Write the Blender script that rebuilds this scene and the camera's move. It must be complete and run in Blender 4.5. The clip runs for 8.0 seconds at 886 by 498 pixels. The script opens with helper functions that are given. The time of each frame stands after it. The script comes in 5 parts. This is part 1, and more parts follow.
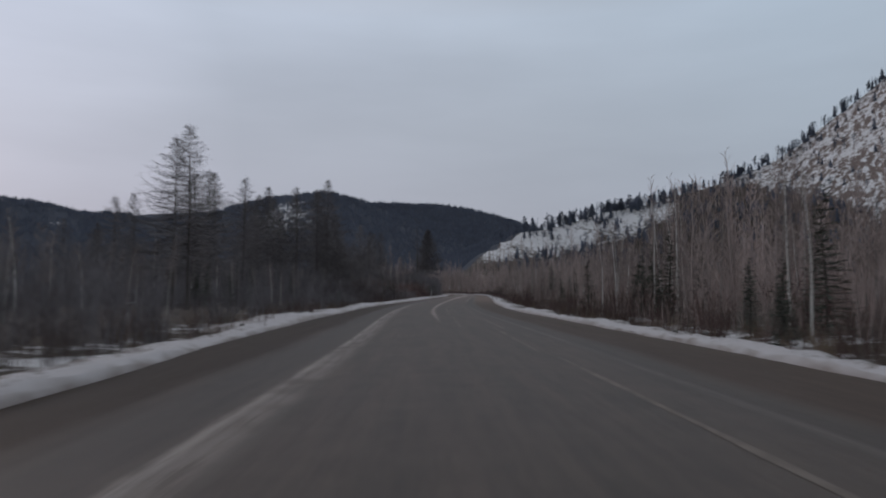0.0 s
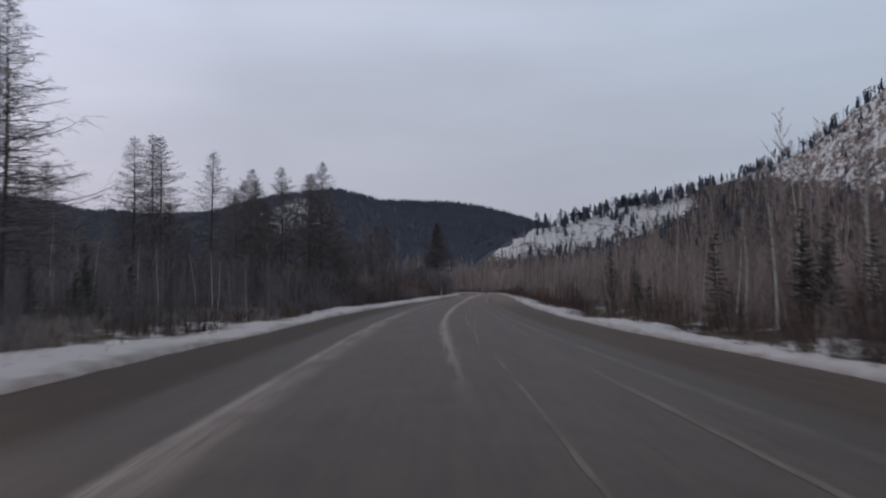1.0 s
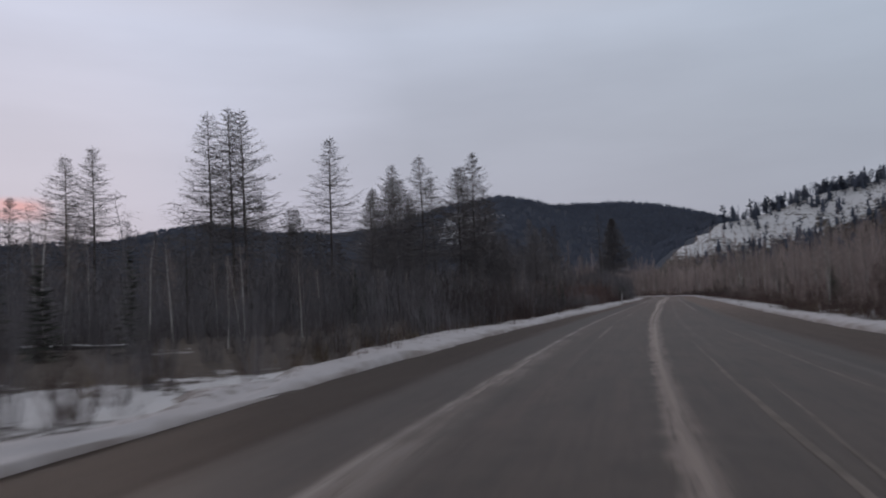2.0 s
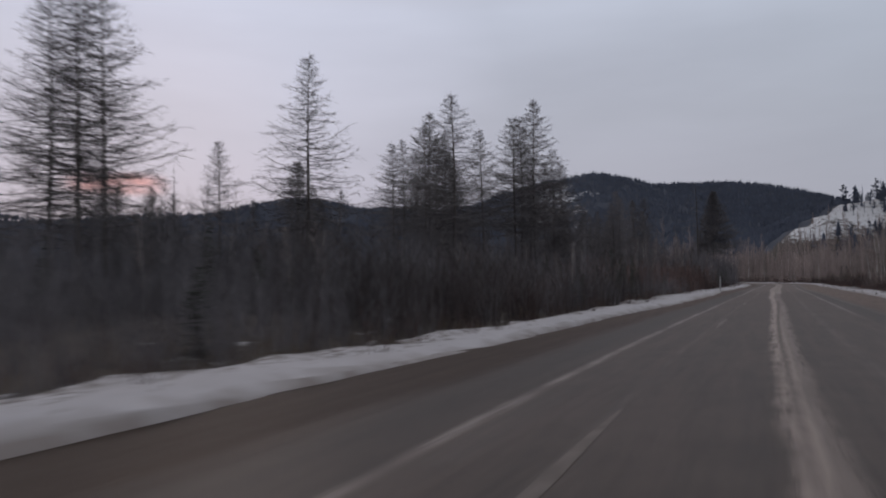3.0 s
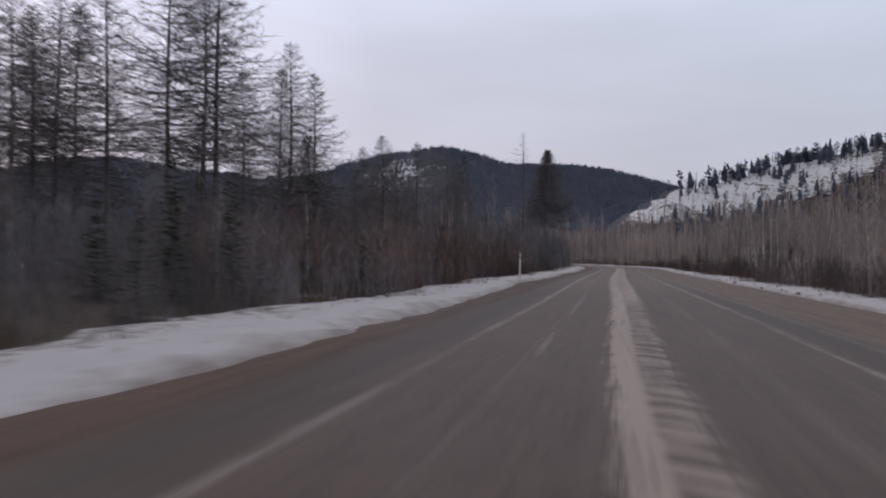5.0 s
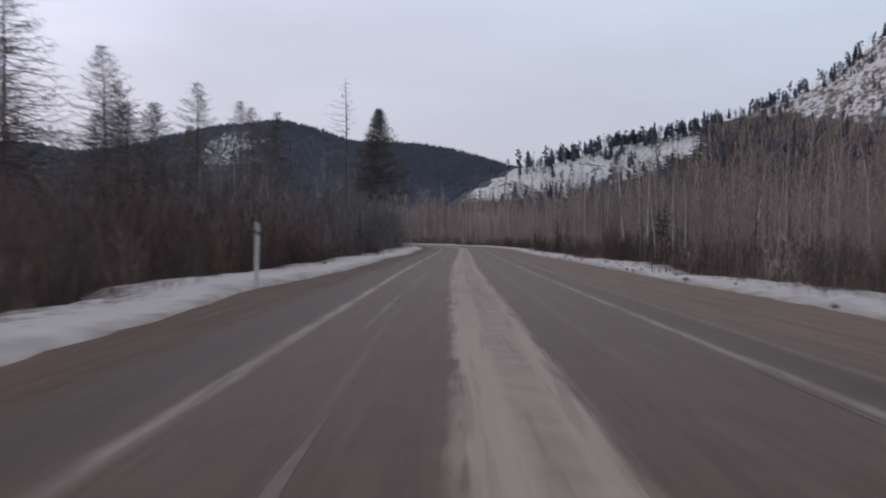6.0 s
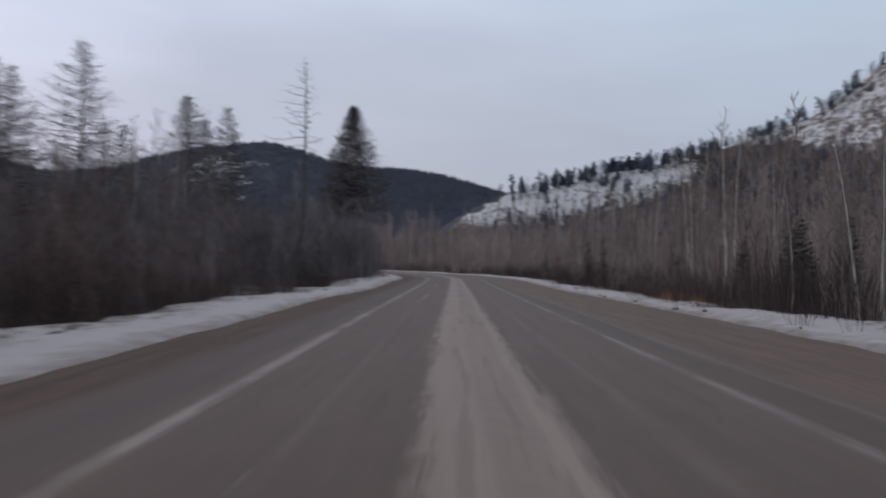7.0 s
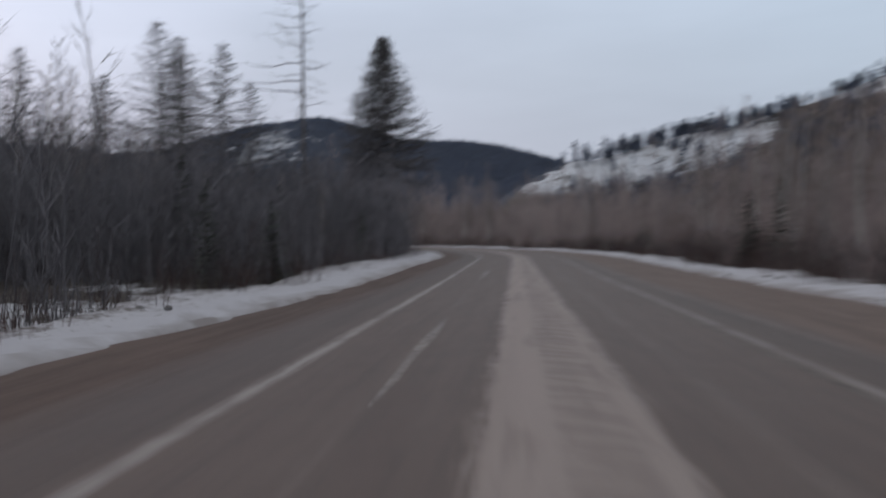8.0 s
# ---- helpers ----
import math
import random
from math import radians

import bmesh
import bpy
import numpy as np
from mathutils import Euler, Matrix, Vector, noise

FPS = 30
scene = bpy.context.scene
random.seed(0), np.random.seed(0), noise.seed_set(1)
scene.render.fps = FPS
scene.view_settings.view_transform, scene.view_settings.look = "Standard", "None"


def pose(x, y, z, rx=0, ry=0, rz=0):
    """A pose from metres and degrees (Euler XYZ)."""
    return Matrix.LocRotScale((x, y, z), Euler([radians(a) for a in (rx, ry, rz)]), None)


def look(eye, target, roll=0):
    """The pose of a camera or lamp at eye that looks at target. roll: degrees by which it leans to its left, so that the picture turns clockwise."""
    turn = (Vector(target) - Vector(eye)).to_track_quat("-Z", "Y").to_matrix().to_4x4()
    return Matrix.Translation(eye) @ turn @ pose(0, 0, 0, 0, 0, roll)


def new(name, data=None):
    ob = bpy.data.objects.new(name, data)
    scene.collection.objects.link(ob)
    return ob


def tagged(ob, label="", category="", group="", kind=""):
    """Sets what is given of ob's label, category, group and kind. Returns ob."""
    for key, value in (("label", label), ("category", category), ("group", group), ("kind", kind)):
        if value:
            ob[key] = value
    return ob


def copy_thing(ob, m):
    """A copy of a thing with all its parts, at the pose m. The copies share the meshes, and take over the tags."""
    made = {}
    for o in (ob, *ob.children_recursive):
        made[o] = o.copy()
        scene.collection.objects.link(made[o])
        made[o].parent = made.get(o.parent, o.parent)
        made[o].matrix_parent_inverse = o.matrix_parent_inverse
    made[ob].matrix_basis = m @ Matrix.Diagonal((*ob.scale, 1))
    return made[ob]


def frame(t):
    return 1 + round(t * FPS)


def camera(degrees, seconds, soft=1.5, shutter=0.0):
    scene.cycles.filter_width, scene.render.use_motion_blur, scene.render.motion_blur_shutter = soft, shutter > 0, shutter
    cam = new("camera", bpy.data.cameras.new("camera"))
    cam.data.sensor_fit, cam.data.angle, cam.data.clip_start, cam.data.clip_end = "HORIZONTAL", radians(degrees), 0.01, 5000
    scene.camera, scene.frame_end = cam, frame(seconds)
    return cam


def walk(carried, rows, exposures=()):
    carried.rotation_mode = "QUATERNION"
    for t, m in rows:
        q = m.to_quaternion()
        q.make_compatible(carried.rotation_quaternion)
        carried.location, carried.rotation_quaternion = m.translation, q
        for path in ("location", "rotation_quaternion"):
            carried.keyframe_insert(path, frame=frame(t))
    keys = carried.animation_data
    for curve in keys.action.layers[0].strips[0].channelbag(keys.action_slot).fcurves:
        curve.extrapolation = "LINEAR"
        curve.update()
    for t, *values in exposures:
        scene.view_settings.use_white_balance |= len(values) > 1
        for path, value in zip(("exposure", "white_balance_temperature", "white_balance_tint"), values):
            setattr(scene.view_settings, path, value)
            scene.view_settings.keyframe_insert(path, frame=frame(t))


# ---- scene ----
cam = camera(63.62, 8.0, soft=1.9, shutter=0.34)
EYE = 1.3
# seconds, x, y, yaw, pitch, roll
ROWS = [
    (0, 0.00, 0.00, 1.10, 3.43, -0.05),
    (0.1, -0.06, 2.13, 0.60, 3.11, -0.03),
    (0.4, -0.25, 8.50, 0.54, 0.83, 0.12),
    (0.5, -0.31, 10.63, 0.18, 1.19, 0.14),
    (0.6, -0.39, 12.76, 1.31, 1.87, 0.14),
    (0.9, -0.64, 19.14, 1.95, 2.95, 0.17),
    (1, -0.72, 21.27, 1.90, 3.31, 0.17),
    (1.1, -0.85, 23.40, 4.33, 5.39, -0.09),
    (1.4, -1.24, 29.79, 9.63, 2.72, -2.21),
    (1.5, -1.37, 31.92, 11.55, 2.50, -2.47),
    (1.6, -1.49, 34.09, 11.85, 2.72, -1.80),
    (1.7, -1.60, 36.25, 12.30, 3.57, 0.21),
    (2.8, -2.09, 61.12, 23.14, 3.32, 0.62),
    (2.9, -2.06, 63.44, 24.06, 2.95, 0.72),
    (3, -2.03, 65.76, 23.36, 2.79, 0.75),
    (3.1, -1.98, 68.09, 23.91, 2.55, 0.68),
    (3.4, -1.84, 75.07, 24.92, 3.53, 0.09),
    (3.5, -1.79, 77.40, 24.78, 3.65, 0.02),
    (3.6, -1.75, 79.70, 23.60, 3.41, 0.09),
    (3.9, -1.64, 86.60, 23.07, 2.64, 0.68),
    (4, -1.60, 88.90, 22.59, 2.39, 0.75),
    (4.1, -1.59, 91.16, 22.63, 2.80, 0.78),
    (4.4, -1.54, 97.94, 20.65, 2.28, 1.06),
    (4.47, -1.53, 99.45, 22.24, 1.86, 1.09),
    (4.5, -1.53, 100.20, 21.33, 1.20, 1.09),
    (4.53, -1.51, 100.97, 20.42, 0.54, 1.09),
    (4.6, -1.47, 102.50, 18.98, 0.58, 0.91),
    (4.9, -1.28, 109.38, 11.60, 1.05, -0.57),
    (5, -1.22, 111.68, 11.85, 0.83, -0.75),
    (5.1, -1.16, 113.98, 11.00, 0.39, -0.74),
    (5.2, -1.10, 116.28, 9.68, 0.78, -0.73),
    (6.3, -0.51, 141.81, -1.98, -1.04, -0.38),
    (6.4, -0.44, 144.08, -1.32, -0.80, -0.30),
    (6.5, -0.37, 146.35, -0.19, -0.03, -0.28),
    (6.6, -0.30, 148.60, -0.46, 1.60, -0.35),
    (6.9, -0.07, 155.37, -0.99, 1.67, -0.89),
    (6.97, -0.02, 156.87, -0.81, 1.54, -0.96),
    (7, 0.00, 157.62, -1.40, 1.49, -0.96),
    (7.03, 0.03, 158.37, -1.99, 1.44, -0.96),
    (7.1, 0.08, 159.86, -1.54, 1.49, -0.81),
    (7.2, 0.16, 162.10, -1.05, 1.29, -0.35),
    (7.4, 0.32, 166.57, -1.79, 2.21, -0.07),
    (7.47, 0.37, 168.06, -2.11, 2.08, -0.01),
    (7.5, 0.40, 168.80, -1.25, 1.49, -0.01),
    (7.53, 0.43, 169.54, -0.39, 0.90, -0.01),
    (7.6, 0.49, 171.03, 0.02, 1.49, 0.03),
    (7.8, 0.66, 175.48, 2.35, -0.08, 0.33),
    (7.9, 0.74, 177.71, 1.99, -0.08, 0.37),
    (7.97, 0.80, 179.20, 2.26, -0.17, 0.41),
    (8, 0.83, 179.94, 3.51, -0.62, 0.41),
]
# seconds, stops, kelvin, tint
EXPOSURES = [(0.0, -0.04, 6560, 6.5), (1.0, 0.09, 6560, 10), (1.7, -0.04, 6600, 10), (3.0, -0.03, 6740, 11), (4.2, 0.02, 6740, 10.5), (5.0, 0.43, 6760, 13.5), (6.3, 0.49, 6620, 11), (7.0, 0.25, 6490, 9.5), (7.5, 0.20, 6490, 8.5), (8.0, 0.36, 6490, 7)]
walk(cam, [(t, pose(x, y, EYE, 90 + pitch, 0, yaw) @ pose(0, 0, 0, 0, 0, -roll)) for t, x, y, yaw, pitch, roll in ROWS], EXPOSURES)

# ---- sky and light: a dull winter evening, the sun gone down behind cloud ----
SUN_AZ, SUN_EL = -48.0, 7.6   # degrees right of north (+y), above the horizon


def node(tree, kind, operation="", interpolation="", **values):
    n = tree.nodes.new(kind)
    if operation:
        n.operation = operation
    if interpolation:
        n.interpolation_type = interpolation
    for key, value in values.items():
        n.inputs[key].default_value = value
    return n


def ramp(tree, fac, stops, blend="LINEAR"):
    n = tree.nodes.new("ShaderNodeValToRGB")
    n.color_ramp.interpolation = blend
    while len(n.color_ramp.elements) < len(stops):
        n.color_ramp.elements.new(0.5)
    for e, (at, c) in zip(n.color_ramp.elements, stops):
        e.position, e.color = at, (c, c, c, 1) if isinstance(c, (int, float)) else (*c, 1)
    tree.links.new(fac, n.inputs[0])
    return n.outputs[0]


def mix(tree, fac, a, b, how="MIX"):
    n = tree.nodes.new("ShaderNodeMix")
    n.data_type, n.blend_type = "RGBA", how
    for socket, value in ((n.inputs[0], fac), (n.inputs[6], a), (n.inputs[7], b)):
        if isinstance(value, bpy.types.NodeSocket):
            tree.links.new(value, socket)
        elif isinstance(value, (int, float)):
            socket.default_value = value
        else:
            socket.default_value = (*value, 1)
    return n.outputs[2]


def arith(tree, how, a, b=0.0, c=0.0):
    n = tree.nodes.new("ShaderNodeMath")
    n.operation = how
    for socket, value in zip(n.inputs, (a, b, c)):
        if isinstance(value, bpy.types.NodeSocket):
            tree.links.new(value, socket)
        else:
            socket.default_value = value
    return n.outputs[0]


def build_world():
    world = bpy.data.worlds.new("overcast_evening")
    scene.world = world
    world.use_nodes = True
    t = world.node_tree
    t.nodes.clear()
    out = t.nodes.new("ShaderNodeOutputWorld")
    sky = node(t, "ShaderNodeTexSky")
    sky.sky_type, sky.sun_disc = "NISHITA", False
    sky.sun_elevation, sky.sun_rotation = radians(SUN_EL), radians(SUN_AZ)
    clear = node(t, "ShaderNodeBackground", Strength=0.06)
    t.links.new(sky.outputs[0], clear.inputs[0])
    at = t.nodes.new("ShaderNodeTexCoord")
    split = t.nodes.new("ShaderNodeSeparateXYZ")
    t.links.new(at.outputs["Generated"], split.inputs[0])
    up = split.outputs[2]
    base = ramp(t, up, [(0.0, (0.385, 0.37, 0.44)), (0.09, (0.41, 0.40, 0.47)), (0.22, (0.45, 0.46, 0.54)), (0.36, (0.53, 0.56, 0.67)), (0.55, (0.43, 0.40, 0.43)), (1.0, (0.28, 0.245, 0.245))])
    stretch = node(t, "ShaderNodeMapping")
    stretch.inputs["Scale"].default_value = (1.0, 1.0, 4.5)
    t.links.new(at.outputs["Generated"], stretch.inputs[0])
    cloud = node(t, "ShaderNodeTexNoise", Scale=1.7, Detail=5.0, Roughness=0.5)
    t.links.new(stretch.outputs[0], cloud.inputs[0])
    bands = ramp(t, cloud.outputs[0], [(0.32, 0.92), (0.5, 1.0), (0.68, 1.08)])
    cover = mix(t, 1.0, base, bands, "MULTIPLY")
    # the last red light low in the gap of the cloud, where the sun went down
    a, e = radians(SUN_AZ), radians(SUN_EL)
    dot = node(t, "ShaderNodeVectorMath", operation="DOT_PRODUCT")
    t.links.new(at.outputs["Generated"], dot.inputs[0])
    dot.inputs[1].default_value = (math.sin(a) * math.cos(e), math.cos(a) * math.cos(e), math.sin(e))
    cold = ramp(t, dot.outputs["Value"], [(0.30, (0.85, 0.945, 0.975)), (0.64, (0.885, 0.94, 0.96)), (0.86, (0.95, 0.985, 1.01)), (0.985, (1.28, 1.28, 1.32))])
    cover = mix(t, 1.0, cover, cold, "MULTIPLY")
    near = node(t, "ShaderNodeMapRange", interpolation="SMOOTHSTEP")
    near.inputs[1].default_value, near.inputs[2].default_value, near.inputs[4].default_value = 0.955, 1.0, 0.12
    t.links.new(dot.outputs["Value"], near.inputs[0])
    cover = mix(t, near.outputs[0], cover, (0.70, 0.55, 0.57))
    # a torn red streak: narrow in height, broken by the cloud
    low = node(t, "ShaderNodeMapRange", interpolation="SMOOTHSTEP")
    low.inputs[1].default_value, low.inputs[2].default_value = 0.9975, 0.99995
    t.links.new(dot.outputs["Value"], low.inputs[0])
    lift = node(t, "ShaderNodeMapRange", interpolation="SMOOTHSTEP")
    lift.inputs[1].default_value, lift.inputs[2].default_value = 0.020, 0.005
    t.links.new(arith(t, "ABSOLUTE", arith(t, "SUBTRACT", up, math.sin(e))), lift.inputs[0])
    torn = node(t, "ShaderNodeTexNoise", Scale=14.0, Detail=4.0)
    t.links.new(stretch.outputs[0], torn.inputs[0])
    ember = arith(t, "MULTIPLY", arith(t, "MULTIPLY", low.outputs[0], lift.outputs[0]), ramp(t, torn.outputs[0], [(0.35, 0.25), (0.6, 0.95)]))
    cover = mix(t, ember, cover, (0.76, 0.42, 0.43))
    overcast = node(t, "ShaderNodeBackground", Strength=1.0)
    t.links.new(cover, overcast.inputs[0])
    both = t.nodes.new("ShaderNodeMixShader")          # little of the clear sky gets through
    both.inputs[0].default_value = 0.98
    t.links.new(clear.outputs[0], both.inputs[1])
    t.links.new(overcast.outputs[0], both.inputs[2])
    t.links.new(both.outputs[0], out.inputs[0])
    lamp = bpy.data.lights.new("sun", "SUN")
    lamp.energy, lamp.angle, lamp.color = 0.5, radians(25), (1.0, 0.80, 0.74)
    sun = new("sun", lamp)
    d = Vector((math.sin(a) * math.cos(e), math.cos(a) * math.cos(e), math.sin(e)))
    sun.matrix_world = look(d * 100, (0, 0, 0))


build_world()


# ---- materials ----
def material(name, rough=0.9):
    m = bpy.data.materials.new(name)
    m.use_nodes = True
    t = m.node_tree
    b = t.nodes["Principled BSDF"]
    b.inputs["Roughness"].default_value = rough
    return m, t, b


def coords(t, scale=(1, 1, 1), source="Object"):
    at = t.nodes.new("ShaderNodeTexCoord")
    mp = t.nodes.new("ShaderNodeMapping")
    mp.inputs["Scale"].default_value = scale
    t.links.new(at.outputs[source], mp.inputs[0])
    return mp.outputs[0]


def noise_tex(t, at, scale, detail=4.0, rough=0.55):
    n = node(t, "ShaderNodeTexNoise", Scale=scale, Detail=detail, Roughness=rough)
    t.links.new(at, n.inputs[0])
    return n.outputs[0]


def bump(t, b, height, strength, distance=0.02):
    n = node(t, "ShaderNodeBump", Strength=strength, Distance=distance)
    t.links.new(height, n.inputs["Height"])
    t.links.new(n.outputs[0], b.inputs["Normal"])


def plain_noise(name, dark, light, scale, rough=0.9, relief=0.3, stretch=(1, 1, 1), vary=0.0):
    m, t, b = material(name, rough)
    at = coords(t, stretch)
    n = noise_tex(t, at, scale)
    c = mix(t, ramp(t, n, [(0.35, 0.0), (0.65, 1.0)]), dark, light)
    big = noise_tex(t, at, scale * 0.13, 2.0)
    c = mix(t, 1.0, c, ramp(t, big, [(0.3, 0.75), (0.7, 1.2)]), "MULTIPLY")
    if vary:
        info = t.nodes.new("ShaderNodeObjectInfo")
        c = mix(t, 1.0, c, ramp(t, info.outputs["Random"], [(0.0, 1 - vary), (1.0, 1 + vary)]), "MULTIPLY")
    t.links.new(c, b.inputs["Base Color"])
    if relief:
        bump(t, b, n, relief)
    return m


def island_noise(name, dark, light, rough=0.95, clumps=0.35, drift=0.35, even=0.0):
    m, t, b = material(name, rough)
    g = t.nodes.new("ShaderNodeNewGeometry")
    c = mix(t, ramp(t, g.outputs["Random Per Island"], [(0.0, 0.0), (0.75, 0.35), (1.0, 1.0)]), dark, light)
    n = noise_tex(t, coords(t), 0.05, 3.0)
    c = mix(t, 1.0, c, ramp(t, n, [(0.3, 1 - drift), (0.7, 1 + drift)]), "MULTIPLY")
    clump = noise_tex(t, coords(t, (1, 1, 0.25)), 0.28, 3.0, 0.6)
    c = mix(t, 1.0, c, ramp(t, clump, [(0.32, 1 - clumps), (0.5, 1.0), (0.68, 1 + clumps)]), "MULTIPLY")
    t.links.new(c, b.inputs["Base Color"])
    b.inputs["Specular IOR Level"].default_value = 0.2
    if even:                                            # needles face all ways: shade a crown softly, not facet by facet
        n = t.nodes.new("ShaderNodeVectorMath")
        n.operation = "MULTIPLY_ADD"
        t.links.new(g.outputs["Normal"], n.inputs[0])
        n.inputs[1].default_value, n.inputs[2].default_value = (1 - even,) * 3, (0, 0, even)
        unit = t.nodes.new("ShaderNodeVectorMath")
        unit.operation = "NORMALIZE"
        t.links.new(n.outputs[0], unit.inputs[0])
        t.links.new(unit.outputs[0], b.inputs["Normal"])
    return m


def birch_bark(name, least):
    m, t, b = material(name, 0.75)
    at = coords(t)
    rings = noise_tex(t, coords(t, (4, 4, 26)), 1.6, 3.0)
    c = mix(t, ramp(t, rings, [(0.56, 0.0), (0.63, 1.0)]), (0.74, 0.715, 0.68), (0.06, 0.055, 0.05))
    stain = noise_tex(t, at, 0.6)
    c = mix(t, ramp(t, stain, [(0.50, 0.0), (0.78, 0.7)]), c, (0.24, 0.205, 0.18))
    info = t.nodes.new("ShaderNodeObjectInfo")
    c = mix(t, 1.0, c, ramp(t, info.outputs["Random"], [(0.0, least), (0.5, (1 + least) / 2), (1.0, 1.1)]), "MULTIPLY")
    t.links.new(c, b.inputs["Base Color"])
    bump(t, b, rings, 0.3)
    return m


def snow(name, dirt):
    m, t, b = material(name, 0.75)
    at = coords(t)
    fine, coarse, patch = noise_tex(t, at, 9.0), noise_tex(t, at, 1.3), noise_tex(t, at, 0.35)
    c = mix(t, coarse, (0.74, 0.76, 0.80), (0.84, 0.85, 0.87))
    c = mix(t, ramp(t, patch, [(0.45, 0.0), (0.75, dirt)]), c, (0.34, 0.29, 0.25))
    t.links.new(c, b.inputs["Base Color"])
    h = arith(t, "ADD", arith(t, "MULTIPLY", fine, 0.3), coarse)
    bump(t, b, h, 0.5, 0.08)
    return m


def verge_snow():
    m, t, b = material("verge_snow", 0.8)
    uv = t.nodes.new("ShaderNodeUVMap")
    split = t.nodes.new("ShaderNodeSeparateXYZ")
    t.links.new(uv.outputs[0], split.inputs[0])
    at = coords(t)
    fine, coarse, patch = noise_tex(t, at, 11.0), noise_tex(t, at, 1.4), noise_tex(t, at, 0.45)
    c = mix(t, coarse, (0.55, 0.54, 0.57), (0.68, 0.67, 0.70))
    # grit thrown up from the road along the near edge, litter at the back
    edge = arith(t, "ADD", split.outputs[0], arith(t, "MULTIPLY", arith(t, "SUBTRACT", coarse, 0.5), 0.5))
    c = mix(t, ramp(t, edge, [(0.0, 0.75), (0.06, 0.5), (0.24, 0.0)]), c, (0.24, 0.20, 0.175))
    c = mix(t, ramp(t, patch, [(0.58, 0.0), (0.8, 0.28)]), c, (0.38, 0.34, 0.31))
    # stalks and litter showing through towards the back
    fleck = noise_tex(t, at, 4.0, 6.0, 0.7)
    back = arith(t, "ADD", fleck, arith(t, "MULTIPLY", split.outputs[0], 0.38))
    c = mix(t, ramp(t, back, [(0.73, 0.0), (0.88, 0.85)]), c, (0.13, 0.105, 0.085))
    t.links.new(c, b.inputs["Base Color"])
    bump(t, b, arith(t, "ADD", arith(t, "MULTIPLY", fine, 0.25), coarse), 0.6, 0.1)
    return m


def ground_material():
    m, t, b = material("ground", 0.9)
    at = coords(t)
    cover = t.nodes.new("ShaderNodeAttribute")
    cover.attribute_name = "snow"
    fine, mid, big = noise_tex(t, at, 2.2, 6.0), noise_tex(t, at, 0.21, 6.0, 0.65), noise_tex(t, at, 0.035, 5.0)
    litter = mix(t, fine, (0.050, 0.042, 0.037), (0.135, 0.112, 0.095))
    # reddish brown scree on the steep shoulder, in streaks down the slope
    scree = t.nodes.new("ShaderNodeAttribute")
    scree.attribute_name = "scree"
    turn, fall = node(t, "ShaderNodeMapping"), node(t, "ShaderNodeMapping")
    turn.inputs["Rotation"].default_value = (0, 0, radians(37))
    fall.inputs["Scale"].default_value = (1.0, 0.18, 0.4)
    t.links.new(t.nodes["Texture Coordinate"].outputs["Object"], turn.inputs[0])
    t.links.new(turn.outputs[0], fall.inputs[0])
    runs = noise_tex(t, fall.outputs[0], 0.22, 6.0, 0.65)
    litter = mix(t, scree.outputs["Fac"], litter, mix(t, fine, (0.13, 0.102, 0.093), (0.27, 0.217, 0.20)))
    # needle litter on the far hills, with the blue of haze painted in
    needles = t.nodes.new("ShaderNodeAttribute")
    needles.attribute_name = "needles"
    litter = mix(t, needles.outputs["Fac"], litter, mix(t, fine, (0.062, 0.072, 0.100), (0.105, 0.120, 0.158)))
    white = mix(t, mid, (0.74, 0.75, 0.79), (0.84, 0.85, 0.88))
    level = arith(t, "ADD", cover.outputs["Fac"], arith(t, "MULTIPLY", arith(t, "SUBTRACT", mid, 0.5), 1.5))
    level = arith(t, "ADD", level, arith(t, "MULTIPLY", arith(t, "SUBTRACT", fine, 0.5), 0.5))
    level = arith(t, "ADD", level, arith(t, "MULTIPLY", arith(t, "SUBTRACT", big, 0.5), 0.8))
    level = arith(t, "ADD", level, arith(t, "MULTIPLY", arith(t, "MULTIPLY", arith(t, "SUBTRACT", runs, 0.52), 1.8), scree.outputs["Fac"]))
    c = mix(t, ramp(t, level, [(0.44, 0.0), (0.56, 1.0)]), litter, white)
    t.links.new(c, b.inputs["Base Color"])
    bump(t, b, fine, 0.4, 0.1)
    return m


